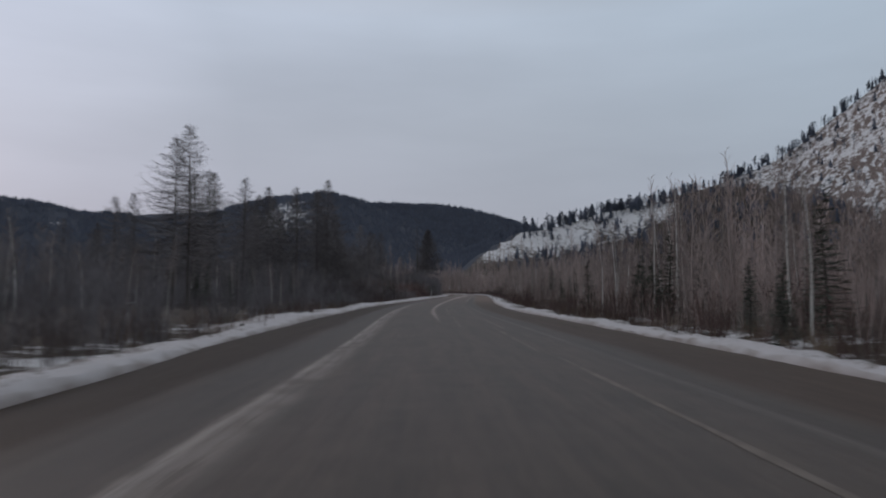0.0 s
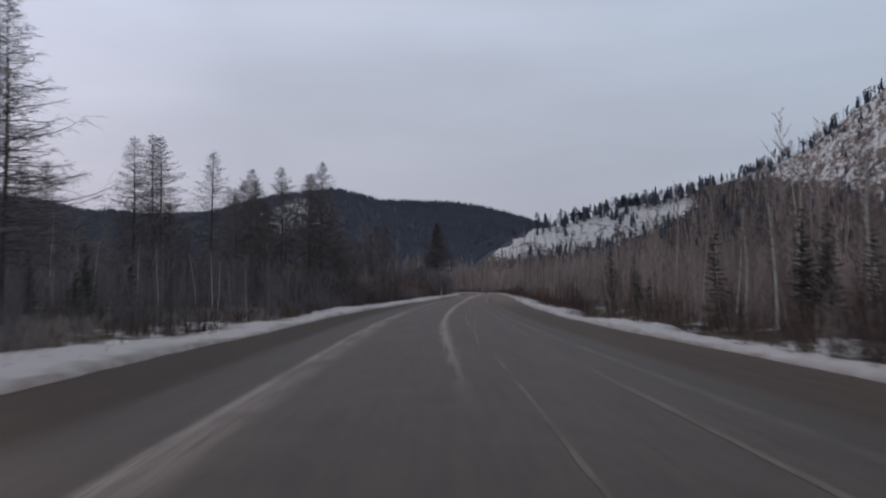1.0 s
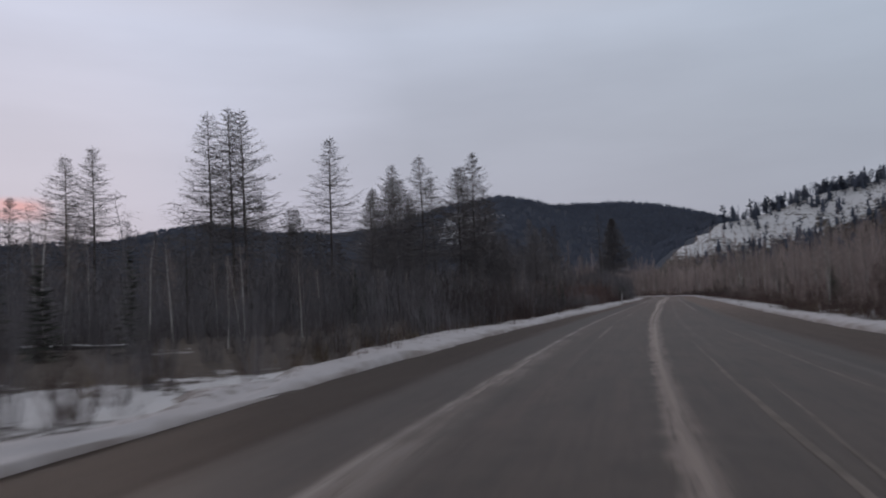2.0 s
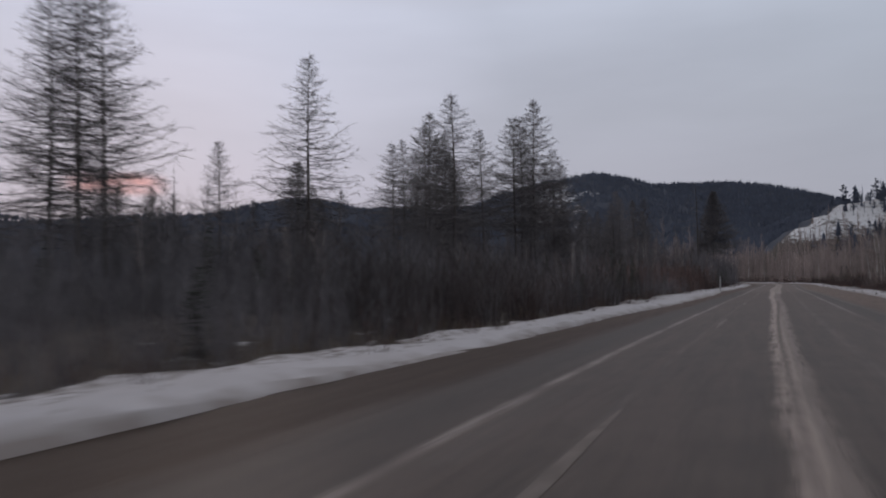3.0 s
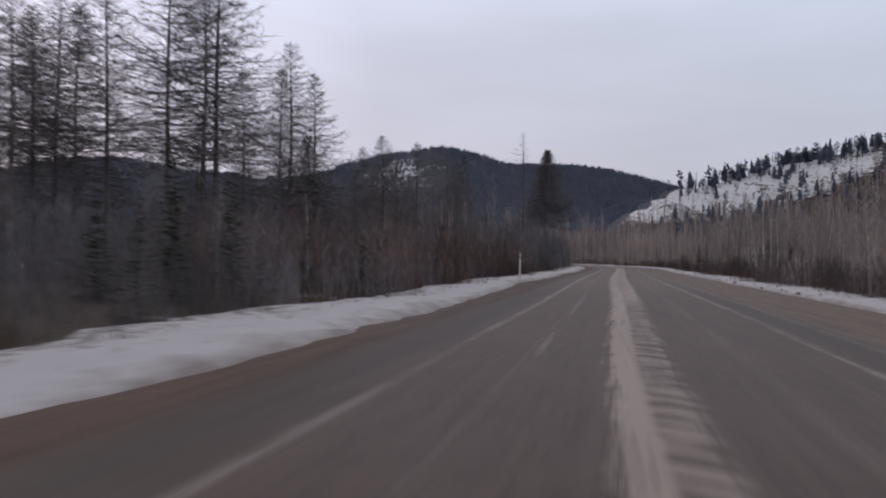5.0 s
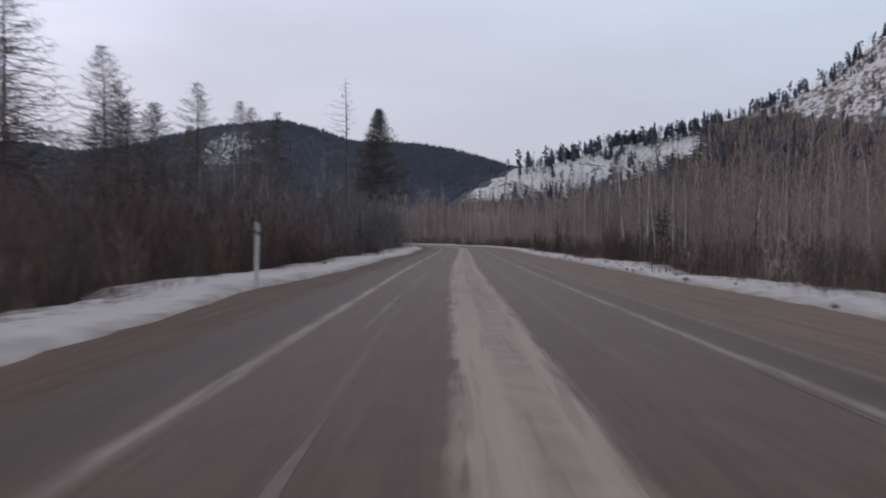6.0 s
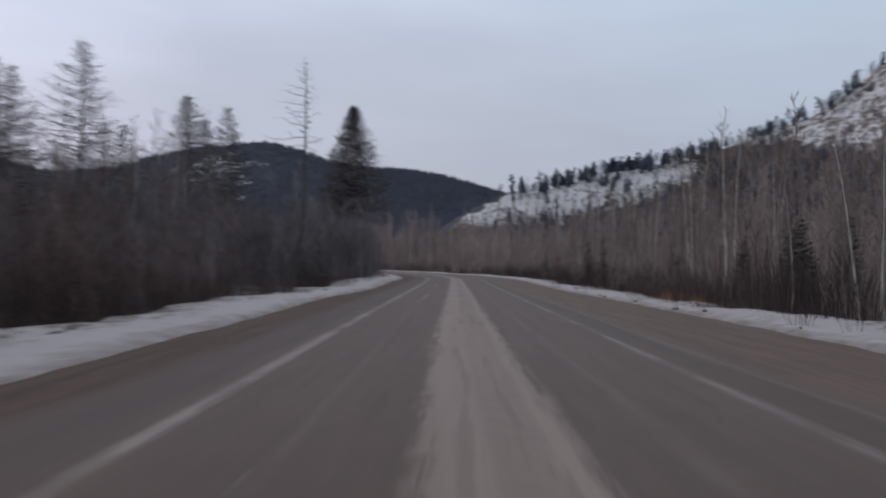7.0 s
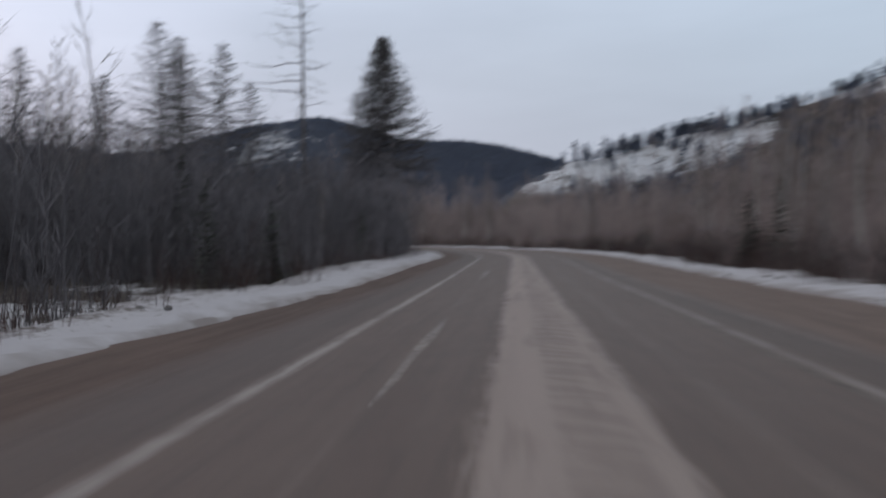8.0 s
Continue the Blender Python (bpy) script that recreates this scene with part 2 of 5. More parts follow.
def road_material():
    """Worn asphalt: swept wheel tracks, sandy shoulders, packed snow left in streaks between the tracks."""
    m, t, b = material("winter_asphalt", 0.75)
    uv = t.nodes.new("ShaderNodeUVMap")
    split = t.nodes.new("ShaderNodeSeparateXYZ")
    t.links.new(uv.outputs[0], split.inputs[0])
    u, v = split.outputs[0], split.outputs[1]          # metres across and along
    at = coords(t)
    grain = noise_tex(t, at, 60.0, 3.0)
    smear = node(t, "ShaderNodeMapping")
    smear.inputs["Scale"].default_value = (1.0, 0.06, 1.0)
    t.links.new(uv.outputs[0], smear.inputs[0])
    streak = noise_tex(t, smear.outputs[0], 2.6, 6.0, 0.6)
    wander = noise_tex(t, smear.outputs[0], 0.9, 3.0)
    patch = noise_tex(t, at, 0.45, 5.0)
    def step(value, a, z):
        n = node(t, "ShaderNodeMapRange", interpolation="SMOOTHSTEP")
        t.links.new(value, n.inputs[0])
        n.inputs[1].default_value, n.inputs[2].default_value = a, z
        return n.outputs[0]

    def times(*values):
        out = values[0]
        for value in values[1:]:
            out = arith(t, "MULTIPLY", out, value)
        return out

    def spread(source, amount):
        return arith(t, "MULTIPLY", arith(t, "SUBTRACT", source, 0.5), amount)

    blotch = noise_tex(t, at, 1.7, 7.0, 0.68)
    later = step(v, 55.0, 125.0)                         # dustier and browner further on
    c = mix(t, grain, mix(t, later, (0.045, 0.036, 0.030), (0.078, 0.050, 0.040)), mix(t, later, (0.086, 0.069, 0.058), (0.136, 0.091, 0.074)))
    c = mix(t, ramp(t, blotch, [(0.42, 0.0), (0.68, 0.30)]), c, (0.150, 0.118, 0.102))
    c = mix(t, ramp(t, blotch, [(0.30, 0.35), (0.46, 0.0)]), c, (0.052, 0.046, 0.043))
    c = mix(t, ramp(t, streak, [(0.38, 0.0), (0.75, 0.45)]), c, (0.165, 0.120, 0.098))
    fine = noise_tex(t, smear.outputs[0], 8.0, 5.0, 0.65)
    c = mix(t, ramp(t, fine, [(0.36, 0.40), (0.52, 0.0)]), c, (0.050, 0.039, 0.033))
    c = mix(t, ramp(t, patch, [(0.45, 0.0), (0.8, 0.30)]), c, (0.130, 0.100, 0.086))
    dusty = step(v, 132.0, 162.0)                        # pale dust over the whole width beyond the marker post
    c = mix(t, times(dusty, arith(t, "ADD", 0.18, times(streak, 0.30))), c, (0.235, 0.180, 0.153))
    ragged = arith(t, "ADD", spread(streak, 0.9), spread(wander, 0.7))
    un = arith(t, "ADD", u, arith(t, "MULTIPLY", ragged, 0.7))
    us = arith(t, "ADD", u, arith(t, "ADD", arith(t, "MULTIPLY", ragged, 0.12), spread(blotch, 0.10)))

    def band(centre, half, soft, source):
        d = arith(t, "ABSOLUTE", arith(t, "SUBTRACT", source, centre))
        return step(d, half + soft, max(0.0, half - soft))

    # sandy shoulders with long streaks, and a dark wet strip between them and the lane
    long = arith(t, "ADD", times(streak, 0.65), times(blotch, 0.35))
    lines = step(noise_tex(t, smear.outputs[0], 5.0, 3.0, 0.6), 0.40, 0.62)
    left = mix(t, long, mix(t, later, (0.044, 0.034, 0.028), (0.086, 0.062, 0.051)), mix(t, later, (0.086, 0.067, 0.056), (0.245, 0.176, 0.147)))
    c = mix(t, times(band(-5.1, 1.15, 0.6, un), 0.85), c, mix(t, times(lines, 0.35), left, (0.066, 0.050, 0.043)))
    right = mix(t, long, mix(t, later, (0.066, 0.050, 0.041), (0.150, 0.110, 0.091)), mix(t, later, (0.150, 0.116, 0.097), (0.345, 0.268, 0.230)))
    c = mix(t, times(band(5.4, 1.75, 0.5, un), 0.85), c, mix(t, times(lines, 0.25), right, (0.085, 0.068, 0.058)))
    for centre, half, wet in ((-3.35, 0.50, 0.62), (3.15, 0.30, 0.50)):
        c = mix(t, times(band(centre, half, 0.45, un), arith(t, "SUBTRACT", wet, times(dusty, 0.5 * wet))), c, (0.040, 0.033, 0.028))
    # thin packed snow beside the tracks
    broken = step(patch, 0.34, 0.56)
    line_wear = arith(t, "SUBTRACT", 1.0, times(step(v, 98.0, 112.0), step(v, 137.0, 127.0), 0.40))
    fretted = step(noise_tex(t, smear.outputs[0], 9.0, 4.0, 0.65), 0.30, 0.56)
    mid, late, early = step(v, 50.0, 70.0), step(v, 84.0, 112.0), step(v, 82.0, 46.0)
    for centre, half, soft, amount, where in ((-2.64, 0.07, 0.07, 0.60, line_wear), (-2.42, 0.20, 0.20, 0.40, early), (2.60, 0.07, 0.07, 0.56, late), (-2.66, 0.09, 0.07, 0.55, dusty), (3.45, 0.05, 0.10, 0.16, late), (2.95, 0.05, 0.12, 0.16, early),
                                              (-1.55, 0.02, 0.06, 0.10, mid), (1.25, 0.05, 0.12, 0.10, mid)):
        amount = arith(t, "ADD", times(broken, fretted, 0.75 * amount), 0.25 * amount)
        c = mix(t, times(band(centre, half, soft, us), where, amount), c, (0.46, 0.41, 0.38))
    # the ridge of trodden snow along the middle: two firm bands, with the prints of chained tyres across between them
    wide = ramp(t, arith(t, "DIVIDE", v, 300.0), [(0.09, 0.0), (0.13, 0.10), (0.22, 0.13), (0.32, 0.22), (0.39, 0.32), (0.445, 0.40), (0.50, 0.54), (0.62, 0.58), (0.80, 0.50)])
    drift = arith(t, "ADD", times(step(v, 50.0, 70.0), step(v, 120.0, 98.0), 0.15), times(step(v, 112.0, 124.0), step(v, 200.0, 160.0), -0.08))
    us = arith(t, "SUBTRACT", us, drift)
    edge = arith(t, "SUBTRACT", wide, arith(t, "ABSOLUTE", us))
    core = times(step(arith(t, "ADD", edge, arith(t, "ADD", spread(blotch, 0.26), spread(fretted, 0.10))), -0.10, 0.11), step(wide, 0.0, 0.08))
    slant = t.nodes.new("ShaderNodeCombineXYZ")
    t.links.new(times(us, 0.9), slant.inputs[0])
    t.links.new(arith(t, "ADD", times(v, 4.0), times(us, 1.6)), slant.inputs[1])
    rungs = step(noise_tex(t, slant.outputs[0], 1.0, 2.0, 0.5), 0.45, 0.53)
    prints = step(noise_tex(t, smear.outputs[0], 0.55, 2.0), 0.36, 0.50)                # where the treads cut through
    rungs = arith(t, "MAXIMUM", rungs, arith(t, "SUBTRACT", 1.0, arith(t, "MAXIMUM", times(prints, 0.75), times(step(v, 96.0, 106.0), step(v, 142.0, 130.0)))))
    grooves = step(noise_tex(t, smear.outputs[0], 5.5, 3.0), 0.36, 0.48)
    inner = times(step(us, -0.14, -0.04), step(arith(t, "SUBTRACT", wide, us), 0.12, 0.24))
    loose = times(step(us, -0.12, 0.0), step(v, 100.0, 108.0), step(v, 142.0, 130.0))    # a stretch where the far band is cut up too
    cut = arith(t, "MAXIMUM", times(inner, 0.45), loose)
    gap = times(inner, step(v, 64.0, 78.0), step(v, 112.0, 102.0), 0.55)                 # first one bare strip between two lines
    kept = arith(t, "SUBTRACT", arith(t, "SUBTRACT", 0.93, gap), times(cut, arith(t, "SUBTRACT", 0.84, times(rungs, 0.52))))
    far_line = times(step(us, 0.0, 0.08), step(v, 112.0, 102.0), 0.45)                   # the second line is the fainter one there
    core = times(core, arith(t, "SUBTRACT", 1.0, far_line), kept, arith(t, "ADD", 0.72, times(grooves, 0.28)), arith(t, "ADD", 0.55, times(step(v, 30.0, 100.0), arith(t, "SUBTRACT", 0.45, times(step(v, 132.0, 156.0), 0.24)))))
    c = mix(t, core, c, mix(t, streak, (0.44, 0.365, 0.33), (0.60, 0.51, 0.465)))
    t.links.new(c, b.inputs["Base Color"])
    b.inputs["Roughness"].default_value = 0.6
    dull = arith(t, "ADD", arith(t, "ADD", band(-5.0, 1.15, 0.35, un), band(5.4, 1.75, 0.35, un)), core)
    n = node(t, "ShaderNodeMapRange")
    t.links.new(dull, n.inputs[0])
    n.inputs[3].default_value, n.inputs[4].default_value = 0.42, 0.06
    t.links.new(n.outputs[0], b.inputs["Specular IOR Level"])
    bump(t, b, arith(t, "ADD", grain, arith(t, "MULTIPLY", core, 3.0)), 0.4, 0.012)
    return m


M_ROAD, M_VERGE, M_GROUND = road_material(), verge_snow(), ground_material()
M_SNOW = snow("snow", 0.25)
M_LARCH = plain_noise("larch_bark", (0.070, 0.061, 0.059), (0.150, 0.130, 0.122), 7.0, stretch=(3, 3, 0.6), vary=0.2)
M_TWIG = plain_noise("larch_twigs", (0.118, 0.110, 0.114), (0.22, 0.203, 0.206), 3.0, relief=0, vary=0.2)
M_BIRCH, M_PALE_BIRCH = birch_bark("birch_bark", 0.25), birch_bark("pale_birch_bark", 0.95)
M_BIRCH_TWIG = plain_noise("birch_twigs", (0.19, 0.155, 0.144), (0.35, 0.29, 0.267), 2.0, relief=0, vary=0.25)
M_NEEDLE = plain_noise("needles", (0.072, 0.080, 0.068), (0.135, 0.145, 0.118), 2.5, relief=0, vary=0.2)
# the blue and paleness of distance haze are painted into these needles
M_HAZED_WOOD = island_noise("hazed_far_needles", (0.098, 0.115, 0.160), (0.130, 0.151, 0.204), clumps=0.12, drift=0.15, even=0.6)
M_BRUSH = island_noise("brush_twigs", (0.335, 0.272, 0.254), (0.50, 0.410, 0.386))
M_BAREWOOD = island_noise("bare_wood", (0.345, 0.283, 0.266), (0.51, 0.424, 0.40))
M_DARKWOOD = island_noise("larch_thicket", (0.149, 0.141, 0.149), (0.270, 0.254, 0.266))
M_REDBRUSH = island_noise("willow_twigs", (0.085, 0.060, 0.056), (0.19, 0.128, 0.115))
M_DUSKBRUSH = island_noise("sapling_twigs", (0.084, 0.071, 0.072), (0.18, 0.150, 0.148))
M_WILLOW = island_noise("young_willow", (0.150, 0.104, 0.096), (0.27, 0.186, 0.168))
M_GRASS = island_noise("dry_grass", (0.13, 0.102, 0.075), (0.28, 0.225, 0.165))
M_STRAW = island_noise("straw", (0.33, 0.195, 0.135), (0.49, 0.30, 0.21))
M_PAINT = plain_noise("worn_road_paint", (0.15, 0.124, 0.109), (0.25, 0.214, 0.193), 5.0, 0.7, 0.1)
M_FRESH_PAINT = plain_noise("road_paint", (0.21, 0.176, 0.157), (0.36, 0.312, 0.284), 5.0, 0.7, 0.1)
M_MARK = plain_noise("snow_mark", (0.14, 0.119, 0.104), (0.22, 0.192, 0.170), 4.0, 0.8, 0.1)
M_WHITE = plain_noise("white_plastic", (0.52, 0.52, 0.52), (0.70, 0.70, 0.70), 6.0, 0.5, 0.0)
M_BLACK = plain_noise("black_band", (0.015, 0.015, 0.016), (0.03, 0.03, 0.032), 6.0, 0.5, 0.0)
M_REFLECT = plain_noise("reflector", (0.35, 0.40, 0.48), (0.5, 0.55, 0.62), 30.0, 0.25, 0.0)


# ---- the lie of the land ----
LINE_Y = np.array([-90, -60, -20, 0, 15, 26, 37, 50, 70, 85, 105, 120, 135, 150, 166, 185, 200, 225.0])
LINE_X = np.array([3.6, 2.9, 1.5, 0.6, 0.1, -0.5, -1.15, -1.7, -1.85, -1.6, -1.0, -0.6, -0.05, 0.25, 0.7, 1.4, 2.0, 2.95])
BEND_R, BEND_TURN = 100.0, radians(88)


def smooth(values, n=9):
    k = np.ones(n) / n
    padded = np.concatenate([values[0] + (values[1] - values[0]) * np.arange(-n, 0), values, values[-1] + (values[-1] - values[-2]) * np.arange(1, n + 1)])
    return np.convolve(padded, k, "same")[n:-n]


def centre_line():
    ys = np.arange(-90, 225.01, 1.0)
    xs = smooth(smooth(np.interp(ys, LINE_Y, LINE_X), 15), 15)
    pts = [(x, y) for x, y in zip(xs, ys)]
    heading = math.atan2(xs[-1] - xs[-6], ys[-1] - ys[-6])
    x, y = pts[-1]
    for i in range(int(BEND_R * BEND_TURN)):
        heading -= 1.0 / BEND_R
        x, y = x + math.sin(heading), y + math.cos(heading)
        pts.append((x, y))
    for i in range(160):
        x, y = x + math.sin(heading), y + math.cos(heading)
        pts.append((x, y))
    return np.array(pts)


LINE = centre_line()
STEP = np.gradient(LINE, axis=0)
STEP /= np.linalg.norm(STEP, axis=1)[:, None]
SIDE = np.stack([STEP[:, 1], -STEP[:, 0]], 1)          # to the right
ROAD_LEFT, ROAD_RIGHT = -5.3, 6.2


def road_place(x, y):
    """Metres across (right +) and along (index) of the nearest stretch of road."""
    x, y = np.atleast_1d(x).astype(float), np.atleast_1d(y).astype(float)
    across, along = np.empty(len(x)), np.empty(len(x), int)
    for i in range(0, len(x), 4000):
        d = (x[i:i + 4000, None] - LINE[None, :, 0]) ** 2 + (y[i:i + 4000, None] - LINE[None, :, 1]) ** 2
        k = d.argmin(1)
        along[i:i + 4000] = k
        across[i:i + 4000] = np.sqrt(d[np.arange(len(k)), k]) * np.sign((x[i:i + 4000] - LINE[k, 0]) * SIDE[k, 0] + (y[i:i + 4000] - LINE[k, 1]) * SIDE[k, 1])
    return across, along


# ridges: crest points (x, y, height) and the fall of their flanks
RIDGES = [
    # the snowy hill beyond the bend and its steep shoulder
    ([(8, 470, 0), (21, 555, 25), (50, 670, 48), (83, 781, 68), (180, 825, 93), (277, 850, 116), (386, 848, 158), (440, 850, 198), (505, 850, 250), (620, 860, 330), (900, 900, 400), (1400, 900, 430)], 0.33),
    # the dark wooded hill across the valley
    ([(-760, 180, 70), (-700, 380, 72), (-640, 560, 68), (-575, 700, 82), (-519, 804, 110), (-450, 850, 97), (-370, 890, 89), (-300, 905, 103), (-240, 910, 121), (-180, 912, 129), (-110, 930, 117), (-30, 960, 80), (60, 1000, 40)], 0.42),
    # the long far ridge
    ([(-1500, 1500, 150), (-700, 1550, 170), (-300, 1500, 182), (-125, 1500, 186), (-54, 1500, 183), (32, 1500, 173), (127, 1500, 146), (200, 1500, 120), (400, 1550, 110), (900, 1700, 160), (1800, 1700, 200)], 0.45),
]


def crest(points):
    p = np.array(points, float)
    k = np.concatenate([[0], np.cumsum(np.linalg.norm(np.diff(p[:, :2], axis=0), axis=1))])
    s = np.arange(0, k[-1], 12.0)
    return np.stack([smooth(np.interp(s, k, p[:, i]), 3) for i in range(3)], 1)


CRESTS = [(crest(p), fall) for p, fall in RIDGES]


def waves(x, y, size, seed):
    r = np.random.RandomState(seed)
    total = np.zeros_like(x, dtype=float)
    for i in range(7):
        a, f = r.uniform(0, 6.28), r.uniform(0.6, 1.8) / size
        total += np.sin((x * np.cos(a) + y * np.sin(a)) * 6.28 * f + r.uniform(0, 6.28))
    return total / 7


def land(x, y):
    """Height of the ground, and which ridge (0 snowy, 1 wooded, 2 far; -1 valley floor)."""
    x, y = np.asarray(x, float), np.asarray(y, float)
    best, which = np.zeros_like(x), np.full(x.shape, -1)
    for k, (c, fall) in enumerate(CRESTS):
        weight, level, gap = np.zeros_like(x), np.zeros_like(x), np.full(x.shape, 1e9)
        for cx, cy, cz in c:
            d2 = (x - cx) ** 2 + (y - cy) ** 2
            w = 1.0 / (d2 + 400.0) ** 3
            weight, level, gap = weight + w, level + w * cz, np.minimum(gap, d2)
        h = level / weight - fall * (np.sqrt(gap + 60.0) - 7.7)
        rough = waves(x, y, 90.0, 5 + k) * 4.0 + waves(x, y, 28.0, 9 + k) * 1.3
        h = h + rough * np.clip(h / 30.0, 0, 1)
        which = np.where(h > best, k, which)
        best = np.maximum(best, h)
    return best + valley_rise(y), which


def valley_rise(y):
    """The valley floor lifts a little towards the bend."""
    return 0.7 * np.clip((np.asarray(y, float) - 205.0) / 110.0, 0, 1)


def ground_height(x, y, across=None):
    x, y = np.atleast_1d(np.asarray(x, float)), np.atleast_1d(np.asarray(y, float))
    if across is None:
        across = road_place(x, y)[0]
    h, which = land(x, y)
    off = np.where(across < 0, -across + ROAD_LEFT, across - ROAD_RIGHT)     # beyond the road's edge
    bed = np.where(off < 0.6, -0.12, np.where(off < 2.8, -0.12 - 0.10 * (off - 0.6), -0.34))
    bed = np.where(off > 2.8, -0.34 + np.minimum(0.4, (off - 2.8) * 0.06), bed)
    near = np.clip((off - 2.5) / 8.0, 0, 1)
    return h + bed + (waves(x, y, 16.0, 3) * 0.22 + waves(x, y, 5.0, 4) * 0.08) * near, which


def mesh_of(name, verts, faces, mats, smooth_shade=False):
    me = bpy.data.meshes.new(name)
    me.from_pydata([tuple(v) for v in verts], [], [tuple(f) for f in faces])
    for m in mats if isinstance(mats, (list, tuple)) else [mats]:
        me.materials.append(m)
    if smooth_shade:
        me.polygons.foreach_set("use_smooth", [True] * len(me.polygons))
    me.update()
    return me


def mesh_quick(name, verts, faces, mat):
    """A mesh from arrays of corners and of triangles."""
    me = bpy.data.meshes.new(name)
    verts, faces = np.ascontiguousarray(verts, np.float32), np.ascontiguousarray(faces, np.int32)
    me.vertices.add(len(verts))
    me.vertices.foreach_set("co", verts.ravel())
    me.loops.add(faces.size)
    me.loops.foreach_set("vertex_index", faces.ravel())
    me.polygons.add(len(faces))
    me.polygons.foreach_set("loop_start", np.arange(0, faces.size, faces.shape[1], dtype=np.int32))
    me.materials.append(mat)
    me.update(calc_edges=True)
    return me


def graded(edges):
    """Stations from (start, step) pairs up to the last start."""
    out = []
    for (a, step), (b, _) in zip(edges, edges[1:]):
        n = max(1, round((b - a) / step))
        out += [a + (b - a) * i / n for i in range(n)]
    return np.array(out + [edges[-1][0]])


def wood_line(x):
    """How far up the snowy hill its brown wood climbs."""
    return np.interp(x, [0, 110, 160, 220, 240, 262, 310, 335, 352, 365, 420, 700], [21, 31, 48, 70, 86, 112, 126, 102, 70, 54, 56, 90])


def spur_edge(y):
    """Where the snow of the hill ends on its wooded spur."""
    return 12 + (y - 555) * 0.27


def nook(x, y):
    """A bare drift behind the left bank, before the bend: below 1 inside it."""
    return ((x + 10.5) / 3.6) ** 2 + ((y - 197) / 5.5) ** 2


# open snowy places on the wooded hill: x, y, size
CLEARINGS = ((-198, 872, 20), (-210, 846, 28), (-190, 822, 26), (-210, 798, 25), (-200, 776, 18), (-240, 832, 14), (-292, 806, 15), (-276, 836, 13), (-330, 844, 13), (-368, 850, 12), (-440, 782, 18), (-166, 800, 20), (-162, 848, 13), (-160, 765, 14), (-336, 815, 14), (-481, 763, 14))


def build_ground():
    xs = graded([(-2600, 130), (-900, 28), (-300, 12), (-60, 3), (-16, 1.6), (20, 3), (70, 9), (340, 22), (900, 110), (2600, 0)])
    ys = graded([(-600, 80), (-90, 12), (-10, 2.6), (345, 9), (1000, 20), (1700, 120), (3200, 0)])
    gx, gy = np.meshgrid(xs, ys)
    x, y = gx.ravel(), gy.ravel()
    across, _ = road_place(x, y)
    z, which = ground_height(x, y, across)
    n, m = len(xs), len(ys)
    k = (np.arange(m - 1)[:, None] * n + np.arange(n - 1)[None, :]).ravel()
    me = mesh_quick("ground", np.stack([x, y, z], 1), np.stack([k, k + 1, k + n + 1, k + n], 1), M_GROUND)
    me.polygons.foreach_set("use_smooth", [True] * len(me.polygons))
    h_land = land(x, y)[0]
    # where the snow lies open: the face of the snowy hill, some clearings on the wooded one, little under the trees
    cover = np.full(len(x), 0.16)
    off = np.where(across < 0, -across + ROAD_LEFT, across - ROAD_RIGHT)
    cover = np.where((off < 6) & (which < 0), np.where((across < 0) & (y > 62), 0.30, 0.46), cover)
    clearing = np.exp(-(((x + 17) / 9) ** 2 + ((y - 52) / 24) ** 2))
    cover = np.where(which < 0, cover + 0.14 * clearing, cover)
    glade = np.exp(-(((x + 52) / 15) ** 2 + ((y - 95) / 24) ** 2))
    cover = np.where(which < 0, cover + 0.10 * glade, cover)
    cover = np.where(which < 0, cover + 0.34 * np.exp(-nook(x, y)), cover)
    cover = np.where(which == 0, 0.10 + np.clip((h_land - wood_line(x) + 6 - 12 * waves(x, y, 55.0, 8)) / 18, 0, 1) * np.where(x > 330, 0.44, 0.54), cover)
    cover = np.where((which == 0) & (x < spur_edge(y)), -0.3, cover)      # the wooded side of the spur
    cover = np.where(which == 1, -0.40, cover)
    for px, py, size in CLEARINGS:
        cover = np.where(which == 1, cover + 0.84 * np.exp(-((x - px) ** 2 + (y - py) ** 2) / size ** 2), cover)
    cover = np.where(which == 1, np.minimum(cover, 0.52), cover)
    cover = np.where(which == 2, 0.0, cover)
    a = me.attributes.new("snow", "FLOAT", "POINT")
    a.data.foreach_set("value", cover.astype(np.float32))
    a = me.attributes.new("scree", "FLOAT", "POINT")
    a.data.foreach_set("value", np.where(which == 0, np.clip((x - 300) / 60, 0, 1), 0.0).astype(np.float32))
    # where the litter takes the haze blue of the woods above it
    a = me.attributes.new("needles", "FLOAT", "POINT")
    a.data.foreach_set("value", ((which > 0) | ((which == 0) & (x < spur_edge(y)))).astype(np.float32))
    return tagged(new("ground", me), "valley floor of litter and thin snow rising into hills", "ground", kind="structure")


build_ground()


